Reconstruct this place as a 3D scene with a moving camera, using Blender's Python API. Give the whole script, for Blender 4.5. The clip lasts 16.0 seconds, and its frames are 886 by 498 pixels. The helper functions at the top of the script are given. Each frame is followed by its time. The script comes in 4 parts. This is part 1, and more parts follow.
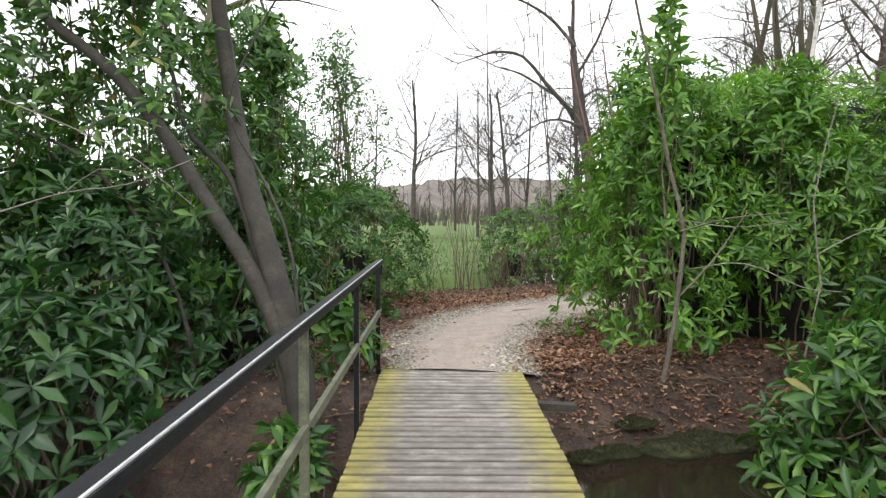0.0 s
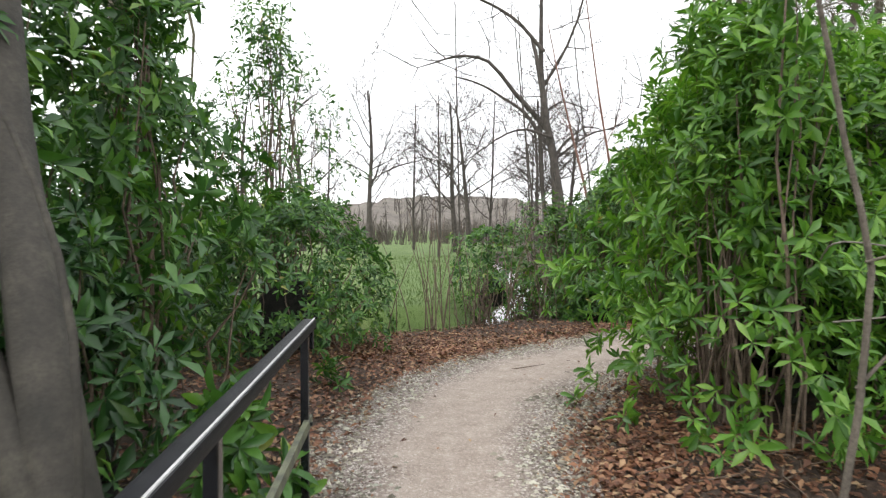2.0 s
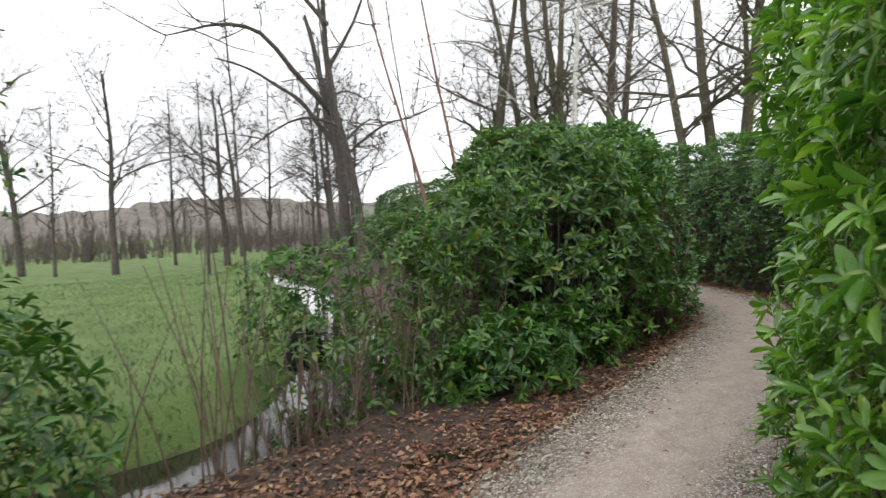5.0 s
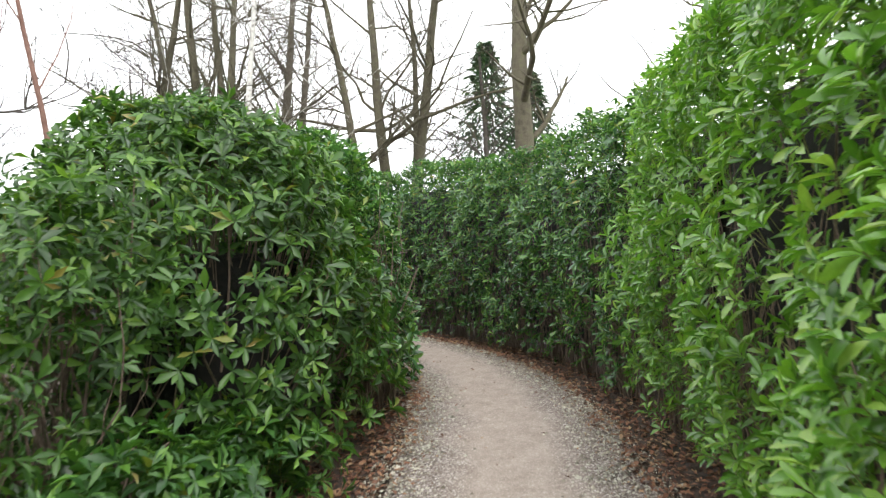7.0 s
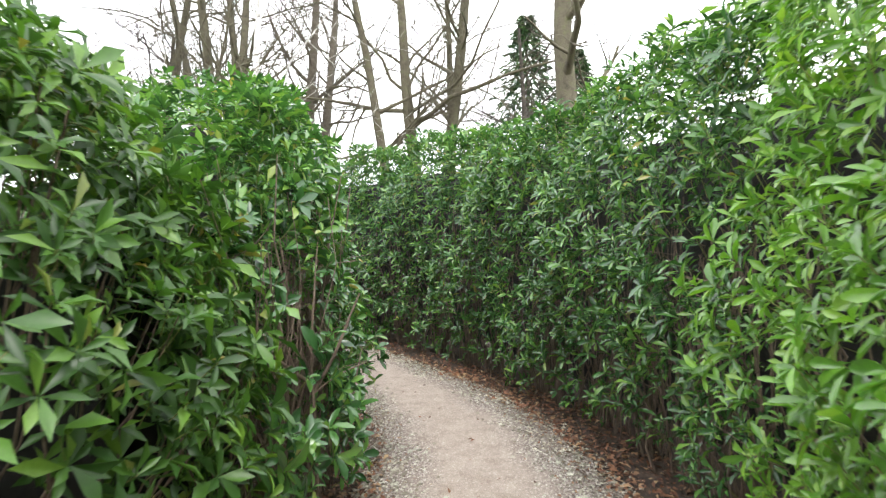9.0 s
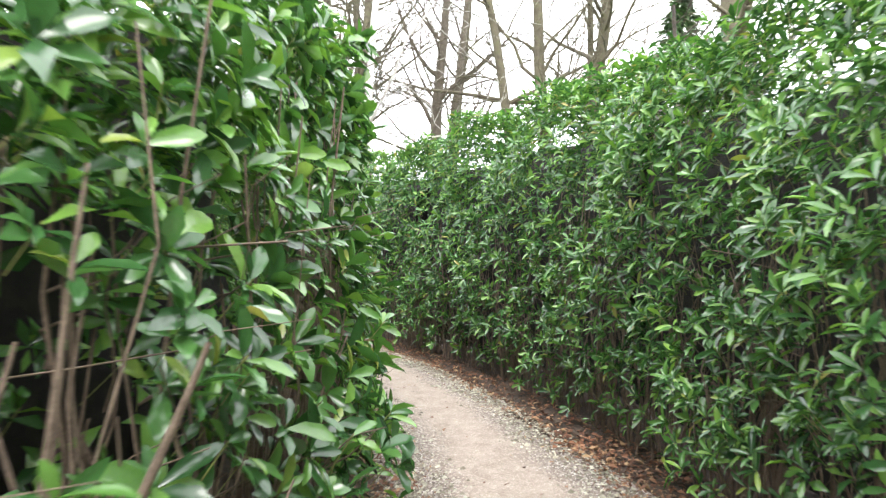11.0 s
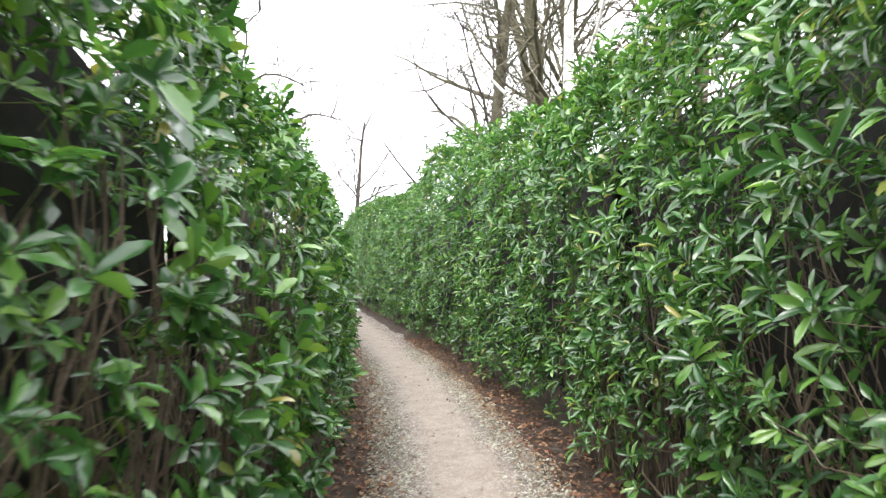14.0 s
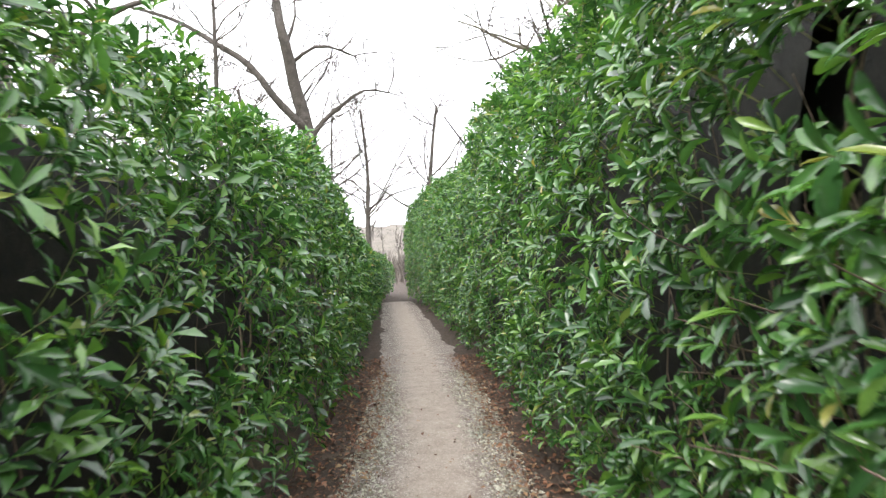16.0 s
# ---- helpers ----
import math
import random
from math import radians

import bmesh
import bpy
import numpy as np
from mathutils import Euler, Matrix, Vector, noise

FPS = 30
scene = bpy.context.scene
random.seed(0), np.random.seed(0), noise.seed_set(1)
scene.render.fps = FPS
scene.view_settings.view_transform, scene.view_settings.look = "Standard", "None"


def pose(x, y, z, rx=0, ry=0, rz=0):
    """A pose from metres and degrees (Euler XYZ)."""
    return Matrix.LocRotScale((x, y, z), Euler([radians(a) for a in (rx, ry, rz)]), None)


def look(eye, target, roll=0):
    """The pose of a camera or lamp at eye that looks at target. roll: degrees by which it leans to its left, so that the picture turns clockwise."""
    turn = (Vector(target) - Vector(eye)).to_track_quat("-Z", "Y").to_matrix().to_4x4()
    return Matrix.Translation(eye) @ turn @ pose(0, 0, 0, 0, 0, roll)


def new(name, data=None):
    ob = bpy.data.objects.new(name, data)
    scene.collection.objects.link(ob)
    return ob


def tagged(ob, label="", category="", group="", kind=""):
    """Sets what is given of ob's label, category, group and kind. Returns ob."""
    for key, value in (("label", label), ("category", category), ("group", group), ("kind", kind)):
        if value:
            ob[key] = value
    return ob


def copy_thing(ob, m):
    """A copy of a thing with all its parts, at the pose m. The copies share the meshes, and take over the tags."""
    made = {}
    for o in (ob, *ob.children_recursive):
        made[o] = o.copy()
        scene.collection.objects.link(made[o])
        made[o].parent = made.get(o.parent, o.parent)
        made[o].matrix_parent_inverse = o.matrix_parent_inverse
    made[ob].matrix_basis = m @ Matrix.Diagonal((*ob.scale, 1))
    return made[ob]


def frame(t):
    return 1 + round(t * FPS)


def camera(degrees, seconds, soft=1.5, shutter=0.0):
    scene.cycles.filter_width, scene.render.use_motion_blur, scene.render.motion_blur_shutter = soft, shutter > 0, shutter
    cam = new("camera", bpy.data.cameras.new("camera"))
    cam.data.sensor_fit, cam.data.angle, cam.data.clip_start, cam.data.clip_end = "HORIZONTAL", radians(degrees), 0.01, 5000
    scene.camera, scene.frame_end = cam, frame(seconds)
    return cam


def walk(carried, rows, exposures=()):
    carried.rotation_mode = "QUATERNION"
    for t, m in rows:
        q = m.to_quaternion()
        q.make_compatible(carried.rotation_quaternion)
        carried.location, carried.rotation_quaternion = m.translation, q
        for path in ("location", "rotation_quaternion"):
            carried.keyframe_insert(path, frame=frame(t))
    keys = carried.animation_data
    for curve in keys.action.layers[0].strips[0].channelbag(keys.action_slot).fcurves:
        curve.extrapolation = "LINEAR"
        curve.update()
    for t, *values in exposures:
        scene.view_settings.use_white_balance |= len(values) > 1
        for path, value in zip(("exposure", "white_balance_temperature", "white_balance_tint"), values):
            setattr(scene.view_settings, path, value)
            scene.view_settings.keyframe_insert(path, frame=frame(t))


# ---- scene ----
cam = camera(69.7, 16.0, soft=1.3, shutter=0.3)
PATH = [
    (0, (-0.012, 0.003, 1.486), (-0.007, 2.0, 1.371), 0.3),
    (0.5, (-0.059, 0.652, 1.494), (-0.049, 2.649, 1.39), 0.4),
    (1, (-0.126, 1.411, 1.535), (-0.066, 3.408, 1.431), 1.1),
    (1.5, (-0.143, 2.139, 1.525), (-0.011, 4.133, 1.445), 0.9),
    (2, (-0.159, 2.857, 1.476), (-0.016, 4.851, 1.419), 0.1),
    (2.5, (-0.185, 3.581, 1.462), (0.017, 5.571, 1.417), 0.6),
    (3, (-0.066, 4.378, 1.568), (0.171, 6.363, 1.536), 0.3),
    (5.3, (0.098, 7.907, 1.831), (1.091, 9.64, 1.741), -2.5),
    (5.5, (0.231, 8.221, 1.841), (1.346, 9.879, 1.751), -2.3),
    (6, (0.716, 8.934, 1.803), (2.021, 10.448, 1.74), -1.5),
    (6.5, (1.242, 9.577, 1.801), (2.685, 10.961, 1.763), -0.8),
    (7, (1.884, 10.142, 1.794), (3.489, 11.335, 1.79), -1.5),
    (7.5, (2.513, 10.593, 1.803), (4.127, 11.775, 1.831), -1.8),
    (8, (3.294, 10.994, 1.832), (4.921, 12.157, 1.797), -1.2),
    (8.5, (4.096, 11.254, 1.899), (5.621, 12.547, 1.832), -0.6),
    (8.7, (4.399, 11.409, 1.915), (5.933, 12.692, 1.869), -0.7),
    (10.8, (7.064, 13.344, 1.753), (8.293, 14.922, 1.763), -0.2),
    (11, (7.314, 13.607, 1.741), (8.528, 15.196, 1.734), 0.8),
    (11.5, (7.963, 14.225, 1.737), (9.073, 15.888, 1.684), 1.5),
    (12, (8.649, 14.835, 1.752), (9.659, 16.559, 1.669), 1.4),
    (12.5, (9.187, 15.481, 1.788), (10.167, 17.223, 1.725), -0.1),
    (13, (9.813, 16.191, 1.79), (10.629, 18.017, 1.758), -1.5),
    (13.5, (10.301, 16.874, 1.8), (11.054, 18.727, 1.789), -1.8),
    (14, (10.806, 17.616, 1.815), (11.335, 19.544, 1.862), -2.1),
    (14.5, (11.211, 18.389, 1.803), (11.745, 20.316, 1.859), -1.9),
    (15, (11.662, 19.246, 1.789), (12.125, 21.192, 1.827), -2.1),
    (15.5, (11.973, 20.07, 1.783), (12.338, 22.037, 1.803), -2.3),
    (16.0, (12.249, 20.942, 1.843), (12.514, 22.924, 1.876), -2.3),
]
EXPO = [(0, -.2), (3, -.3), (5.5, -.5), (6.5, 0), (7.5, .3), (8.7, .6), (10.8, 1.1), (12.2, 1.3), (13.5, 1.15), (15, .85), (16, .75)]
walk(cam, [(t, look(eye, target, roll)) for t, eye, target, roll in PATH],
     exposures=EXPO)

# ---------------- light ----------------
world = bpy.data.worlds.new("overcast_sky")
scene.world = world
world.use_nodes = True
wn = world.node_tree
wn.nodes.clear()
w_out = wn.nodes.new("ShaderNodeOutputWorld")
w_bg = wn.nodes.new("ShaderNodeBackground")
w_sky = wn.nodes.new("ShaderNodeTexSky")
w_sky.sky_type = "NISHITA"
w_sky.sun_disc = False
w_sky.sun_elevation = radians(42)
w_sky.sun_rotation = radians(-40)
w_sky.dust_density = 4.0
w_mix = wn.nodes.new("ShaderNodeMixRGB")
w_mix.inputs[0].default_value = 0.93
w_mix.inputs[2].default_value = (25.0, 25.3, 26.0, 1)   # even white cloud cover
wn.links.new(w_sky.outputs[0], w_mix.inputs[1])
wn.links.new(w_mix.outputs[0], w_bg.inputs[0])
w_bg.inputs[1].default_value = 0.1
wn.links.new(w_bg.outputs[0], w_out.inputs[0])
sun = new("sun", bpy.data.lights.new("sun", "SUN"))
sun.data.energy, sun.data.angle, sun.data.color = 1.5, radians(25), (1.0, 0.96, 0.9)
sun.matrix_world = pose(0, 0, 30, 40, 0, -40)

# ---------------- helpers ----------------
def rng_of(seed):
    return np.random.default_rng(seed)


def mesh_from(name, verts, faces, mat, smooth=True):
    """A mesh from arrays of vertices and of triangles or quads."""
    verts = np.asarray(verts, np.float32).reshape(-1, 3)
    faces = np.asarray(faces, np.int32)
    me = bpy.data.meshes.new(name)
    k = faces.shape[1]
    me.vertices.add(len(verts))
    me.vertices.foreach_set("co", verts.ravel())
    me.loops.add(faces.size)
    me.loops.foreach_set("vertex_index", faces.ravel())
    me.polygons.add(len(faces))
    me.polygons.foreach_set("loop_start", np.arange(len(faces), dtype=np.int32) * k)
    me.polygons.foreach_set("use_smooth", np.full(len(faces), smooth))
    me.update(calc_edges=True)
    me.materials.append(mat)
    return me


def part(name, data, material, parent, label="", kind=""):
    """Links a mesh or a bmesh as one object under a thing or a part."""
    if isinstance(data, bmesh.types.BMesh):
        me = bpy.data.meshes.new(name)
        data.to_mesh(me)
        data.free()
        me.materials.append(material)
        data = me
    ob = new(name, data)
    ob.parent = parent
    return tagged(ob, label=label, kind=kind)


def thing(name, where, label, category, group="", kind=""):
    ob = new(name)
    ob.empty_display_size = 0.1
    ob.location = where
    return tagged(ob, label, category, group, kind)


def box_bm(sx, sy, sz, at=(0, 0, 0), bevel=0.0):
    bm = bmesh.new()
    bmesh.ops.create_cube(bm, size=1)
    bmesh.ops.scale(bm, vec=(sx, sy, sz), verts=bm.verts)
    if bevel:
        bmesh.ops.bevel(bm, geom=bm.edges[:], offset=bevel, segments=2, affect="EDGES", profile=0.7)
    bmesh.ops.translate(bm, vec=at, verts=bm.verts)
    return bm


def unit(v):
    return v / np.maximum(np.linalg.norm(v, axis=-1, keepdims=True), 1e-9)


def wob(p, f, seed=0):
    """Smooth bumps from -1 to 1 over places p, f bumps a metre."""
    p = np.asarray(p, float)
    a = 0
    for i, (x, y, z) in enumerate(((1, .3, .6), (-.5, 1, .4), (.2, -.6, 1), (.8, .7, -.5))):
        a = a + np.sin(f * 6.28 * (p[..., 0] * x + p[..., 1] * y + p[..., 2] * z) + seed * 1.7 + i * 2.1)
    return a / 4


class Tubes:
    """Tapered branches gathered into one mesh."""

    def __init__(self):
        self.v, self.f, self.n = [], [], 0

    def add(self, pts, radii, sides=5):
        pts, radii = np.asarray(pts, float), np.asarray(radii, float)
        d = unit(np.gradient(pts, axis=0))
        ref = np.array([0.31, 0.17, 0.93]) if abs(d[0, 2]) < 0.8 else np.array([0.93, 0.31, 0.1])
        u = unit(np.cross(d, ref))
        w = np.cross(d, u)
        a = np.arange(sides) / sides * 2 * np.pi
        ring = pts[:, None] + radii[:, None, None] * (np.cos(a)[None, :, None] * u[:, None] + np.sin(a)[None, :, None] * w[:, None])
        m = len(pts)
        i, j = np.meshgrid(np.arange(m - 1), np.arange(sides), indexing="ij")
        k = (j + 1) % sides
        q = np.stack([i * sides + j, i * sides + k, (i + 1) * sides + k, (i + 1) * sides + j], -1).reshape(-1, 4)
        self.v.append(ring.reshape(-1, 3))
        self.f.append(q + self.n)
        self.n += m * sides

    def mesh(self, name, mat):
        return mesh_from(name, np.concatenate(self.v), np.concatenate(self.f), mat)


# blade of a leaf: along, across, up
BLADE = np.array([(0, 0, 0), (.34, .34, .09), (.34, 0, 0), (.34, -.34, .09), (.68, .45, .04), (.68, 0, -.04), (.68, -.45, .04), (.92, .19, -.06), (.92, -.19, -.06), (1, 0, -.13)])
BLADE_F = np.array([(0, 2, 1), (0, 3, 2), (1, 2, 5), (1, 5, 4), (2, 3, 6), (2, 6, 5), (4, 5, 7), (5, 6, 8), (5, 8, 7), (7, 8, 9)])
BLADE_S = np.array([(0, 0, 0), (.62, .47, .08), (.62, 0, -.02), (.62, -.47, .08), (1, 0, -.12)])
BLADE_SF = np.array([(0, 2, 1), (0, 3, 2), (1, 2, 4), (2, 3, 4)])


def leaf_arrays(base, along, up, length, width, fine=True):
    """Vertices and triangles of many leaves."""
    tmpl, tri = (BLADE, BLADE_F) if fine else (BLADE_S, BLADE_SF)
    along = unit(along)
    side = unit(np.cross(up, along))
    up = np.cross(along, side)
    n, k = len(base), len(tmpl)
    v = (base[:, None] + tmpl[None, :, 0, None] * (along * length[:, None])[:, None]
         + tmpl[None, :, 1, None] * (side * width[:, None])[:, None]
         + tmpl[None, :, 2, None] * (up * length[:, None])[:, None])
    f = tri[None] + (np.arange(n) * k)[:, None, None]
    return v.reshape(-1, 3), f.reshape(-1, 3)


def sprig_leaves(tips, axes, rng, per=(5, 8), size=0.11, slim=0.32, spread=(40, 85)):
    """Leaves in whorls round shoot tips: base, along, up, length, width."""
    cnt = rng.integers(per[0], per[1] + 1, len(tips))
    who = np.repeat(np.arange(len(tips)), cnt)
    n = len(who)
    idx = np.arange(n) - np.repeat(np.cumsum(cnt) - cnt, cnt)
    axis = unit(axes)[who]
    u = unit(np.cross(axis, np.array([0.3, 0.2, 0.93]) + 0 * axis))
    w = np.cross(axis, u)
    az = idx * 2.4 + rng.uniform(0, 6.28, len(tips))[who] + rng.normal(0, .25, n)
    op = np.radians(rng.uniform(*spread, n))
    along = np.cos(op)[:, None] * axis + np.sin(op)[:, None] * (np.cos(az)[:, None] * u + np.sin(az)[:, None] * w)
    along[:, 2] -= 0.12
    length = size * rng.uniform(.6, 1.3, n) * rng.uniform(.8, 1.2, len(tips))[who]
    base = tips[who] - axis * (idx * 0.006)[:, None]
    up = axis + rng.normal(0, .25, (n, 3))
    return base, along, up, length, length * slim * rng.uniform(.8, 1.2, n)


def shrub_parts(root, tips, axes, rng, leaf_mat, wood_mat, stems, fine=True, size=0.11, slim=0.32, per=(5, 8), spread=(40, 85), pick=None, picks=0):
    """Foliage, branches and some single leaves under root, whose place is the world's origin of the parts."""
    o = np.array(root.location)
    tips = tips - o
    b, a, u, l, w = sprig_leaves(tips, axes, rng, per, size, slim, spread)
    if picks:
        near = np.linalg.norm((b + o)[:, :2] - np.array(pick), axis=1)
        order = np.argsort(near)
        one, rest = order[:picks], order[picks:]
        v, f = leaf_arrays(np.zeros((1, 3)), np.array([[1., 0, 0]]), np.array([[0, 0, 1.]]), np.array([1.]), np.array([slim]), True)
        me = mesh_from("leaf", v, f, leaf_mat)
        for i in one:
            x = unit(a[i]); s = unit(np.cross(u[i], x)); z = np.cross(x, s)
            m = Matrix(((x[0], s[0], z[0], b[i][0]), (x[1], s[1], z[1], b[i][1]), (x[2], s[2], z[2], b[i][2]), (0, 0, 0, 1)))
            ob = new("leaf", me)
            ob.parent = root
            ob.matrix_basis = m @ Matrix.Diagonal((l[i], l[i], l[i], 1))
        b, a, u, l, w = b[rest], a[rest], u[rest], l[rest], w[rest]
    if fine:
        far = np.sqrt((((b + o)[:, None, :2] - MAIN[None, ::6, :2]) ** 2).sum(-1)).min(1) > 1.22
        v, f = leaf_arrays(b[~far], a[~far], u[~far], l[~far], w[~far], True)
        v2, f2 = leaf_arrays(b[far], a[far], u[far], l[far], w[far], False)
        v, f = np.concatenate([v, v2]), np.concatenate([f, f2 + len(v)])
    else:
        v, f = leaf_arrays(b, a, u, l, w, False)
    part("foliage", mesh_from("foliage", v, f, leaf_mat), leaf_mat, root, kind="stuff")
    some = np.sqrt((((tips + o)[:, None, :2] - MAIN[None, ::6, :2]) ** 2).sum(-1)).min(1) < 2.2
    some &= rng.uniform(0, 1, len(tips)) < .4
    if some.sum() > 50:
        tp, ax = tips[some], unit(axes[some])
        su = unit(np.cross(ax, np.array([.3, .9, .2]) + 0 * ax)); sw = np.cross(ax, su)
        ends = [tp + ax * .01, tp - ax * rng.uniform(.08, .2, (len(tp), 1)) - np.array([0, 0, .03])]
        rad = rng.uniform(.0014, .003, (len(tp), 1))
        v = np.stack([e + rad * (math.cos(t) * su + math.sin(t) * sw) for e in ends for t in (0, 2.1, 4.2)], 1)
        f = np.array([(0, 1, 4, 3), (1, 2, 5, 4), (2, 0, 3, 5)])[None] + (np.arange(len(tp)) * 6)[:, None, None]
        part("shoot_growth", mesh_from("shoot_growth", v.reshape(-1, 3), f.reshape(-1, 4), shoot_m), shoot_m, root, "yellow-green young shoots", "stuff")
    tubes = Tubes()
    for k, (foot, tip, r) in enumerate(stems):
        foot, tip = np.array(foot) - o, np.array(tip) - o
        t = np.linspace(0, 1, 6)[:, None]
        mid = foot + (tip - foot) * t
        mid[:, :2] += (rng.normal(0, .06, (6, 2)) * np.sin(t * np.pi) + (tip - foot)[:2] * (t ** 2 - t) * .5)
        if k < 14:
            one = Tubes()
            one.add(mid, r * np.linspace(1, .35, 6), 6)
            part("branch", one.mesh("branch", wood_mat), wood_mat, root)
        else:
            tubes.add(mid, r * np.linspace(1, .35, 6), 4)
    if tubes.n:
        part("brushwood", tubes.mesh("brushwood", wood_mat), wood_mat, root, kind="stuff")


# ---------------- materials ----------------
def mat_new(name):
    m = bpy.data.materials.new(name)
    m.use_nodes = True
    nt = m.node_tree
    return m, nt, nt.nodes["Principled BSDF"]


def noise_node(nt, scale, detail=6, rough=.6, coord="Object"):
    tc = nt.nodes.new("ShaderNodeTexCoord")
    nz = nt.nodes.new("ShaderNodeTexNoise")
    nz.inputs["Scale"].default_value, nz.inputs["Detail"].default_value, nz.inputs["Roughness"].default_value = scale, detail, rough
    nt.links.new(tc.outputs[coord], nz.inputs["Vector"])
    return nz


def ramp(nt, src, stops):
    r = nt.nodes.new("ShaderNodeValToRGB")
    while len(r.color_ramp.elements) < len(stops):
        r.color_ramp.elements.new(0.5)
    for e, (p, c) in zip(r.color_ramp.elements, stops):
        e.position, e.color = p, (*c, 1)
    nt.links.new(src, r.inputs[0])
    return r


def mix(nt, kind, fac, a, b):
    m = nt.nodes.new("ShaderNodeMixRGB")
    m.blend_type = kind
    for s, v in ((0, fac), (1, a), (2, b)):
        if isinstance(v, (int, float)):
            m.inputs[s].default_value = v
        elif isinstance(v, tuple):
            m.inputs[s].default_value = (*v, 1)
        else:
            nt.links.new(v, m.inputs[s])
    return m.outputs[0]


def bump(nt, bsdf, src, strength, dist):
    b = nt.nodes.new("ShaderNodeBump")
    b.inputs["Strength"].default_value, b.inputs["Distance"].default_value = strength, dist
    nt.links.new(src, b.inputs["Height"])
    nt.links.new(b.outputs[0], bsdf.inputs["Normal"])


def leaf_material(name, stops, rough=.38, through_light=.22, glow=(.16, .26, .03)):
    m, nt, p = mat_new(name)
    geo = nt.nodes.new("ShaderNodeNewGeometry")
    info = nt.nodes.new("ShaderNodeObjectInfo")
    add = nt.nodes.new("ShaderNodeMath"); add.operation = "ADD"
    fr = nt.nodes.new("ShaderNodeMath"); fr.operation = "FRACT"
    nt.links.new(geo.outputs["Random Per Island"], add.inputs[0])
    nt.links.new(info.outputs["Random"], add.inputs[1])
    nt.links.new(add.outputs[0], fr.inputs[0])
    r = ramp(nt, fr.outputs[0], stops)
    big = noise_node(nt, 1.3, 3)
    tint = ramp(nt, big.outputs[0], [(.3, (.72, .78, .7)), (.7, (1.2, 1.18, 1.05))])
    col = mix(nt, "MULTIPLY", 1.0, r.outputs[0], tint.outputs[0])
    fine_n = noise_node(nt, 60, 3)
    col = mix(nt, "MULTIPLY", .35, col, fine_n.outputs[0])
    nt.links.new(col, p.inputs["Base Color"])
    p.inputs["Roughness"].default_value = rough
    p.inputs["Specular IOR Level"].default_value = .5
    tr = nt.nodes.new("ShaderNodeBsdfTranslucent")
    tc = mix(nt, "MULTIPLY", 1.0, col, (1.5, 1.6, .75))
    if rough < .35:
        p.inputs["Coat Weight"].default_value, p.inputs["Coat Roughness"].default_value = .35, .12
    nt.links.new(tc, tr.inputs["Color"])
    ms = nt.nodes.new("ShaderNodeMixShader")
    ms.inputs[0].default_value = through_light
    nt.links.new(p.outputs[0], ms.inputs[1]); nt.links.new(tr.outputs[0], ms.inputs[2])
    nt.links.new(ms.outputs[0], nt.nodes["Material Output"].inputs["Surface"])
    return m


def mottled(name, stops, scale, rough=.9, bump_s=.5, bump_d=.02, fine_scale=None, coord="Object"):
    m, nt, p = mat_new(name)
    a = noise_node(nt, scale, 8, .65, coord)
    r = ramp(nt, a.outputs[0], stops)
    b = noise_node(nt, fine_scale or scale * 9, 5, .7, coord)
    sh = ramp(nt, b.outputs[0], [(.3, (.6, .6, .6)), (.7, (1.25, 1.25, 1.25))])
    nt.links.new(mix(nt, "MULTIPLY", 1.0, r.outputs[0], sh.outputs[0]), p.inputs["Base Color"])
    p.inputs["Roughness"].default_value = rough
    bump(nt, p, b.outputs[0], bump_s, bump_d)
    return m


leaf_laurel = leaf_material("laurel_leaf", [(0, (.031, .083, .032)), (.35, (.058, .155, .052)), (.7, (.112, .252, .070)), (.975, (.205, .37, .085)), (1, (.36, .31, .1))], .2, .26)
leaf_rhodo = leaf_material("rhododendron_leaf", [(0, (.025, .080, .020)), (.4, (.048, .140, .027)), (.8, (.09, .215, .036)), (.98, (.15, .30, .04)), (1, (.3, .24, .07))], .4, .25)
leaf_olive = leaf_material("olive_rhododendron_leaf", [(0, (.027, .07, .017)), (.4, (.053, .135, .025)), (.8, (.10, .22, .036)), (.97, (.17, .31, .045)), (1, (.3, .23, .07))], .38, .28)
leaf_fresh = leaf_material("fresh_leaf", [(0, (.045, .13, .02)), (.4, (.085, .215, .028)), (.8, (.15, .32, .04)), (1, (.22, .38, .07))], .4, .3)
leaf_new = leaf_material("new_laurel_leaf", [(0, (.07, .185, .026)), (.4, (.125, .295, .038)), (.8, (.205, .41, .055)), (1, (.31, .47, .1))], .28, .32)
leaf_dark = leaf_material("dark_leaf", [(0, (.015, .050, .018)), (.5, (.03, .095, .026)), (.9, (.055, .15, .035)), (1, (.11, .2, .05))], .36, .18)
leaf_brown = leaf_material("dead_leaf", [(0, (.075, .03, .019)), (.4, (.19, .078, .045)), (.75, (.29, .135, .08)), (1, (.43, .29, .18))], .7, .05)
bark = mottled("grey_bark", [(.3, (.075, .062, .05)), (.55, (.15, .128, .10)), (.75, (.21, .185, .15))], 5, .9, .6, .02)
bark_wet = mottled("smooth_dark_bark", [(.3, (.02, .018, .013)), (.55, (.042, .037, .028)), (.75, (.07, .064, .046))], 5, .8, .5, .015)
bark_green = mottled("mossy_bark", [(.3, (.06, .052, .035)), (.5, (.125, .11, .075)), (.72, (.12, .125, .06))], 4, .9, .6, .02)
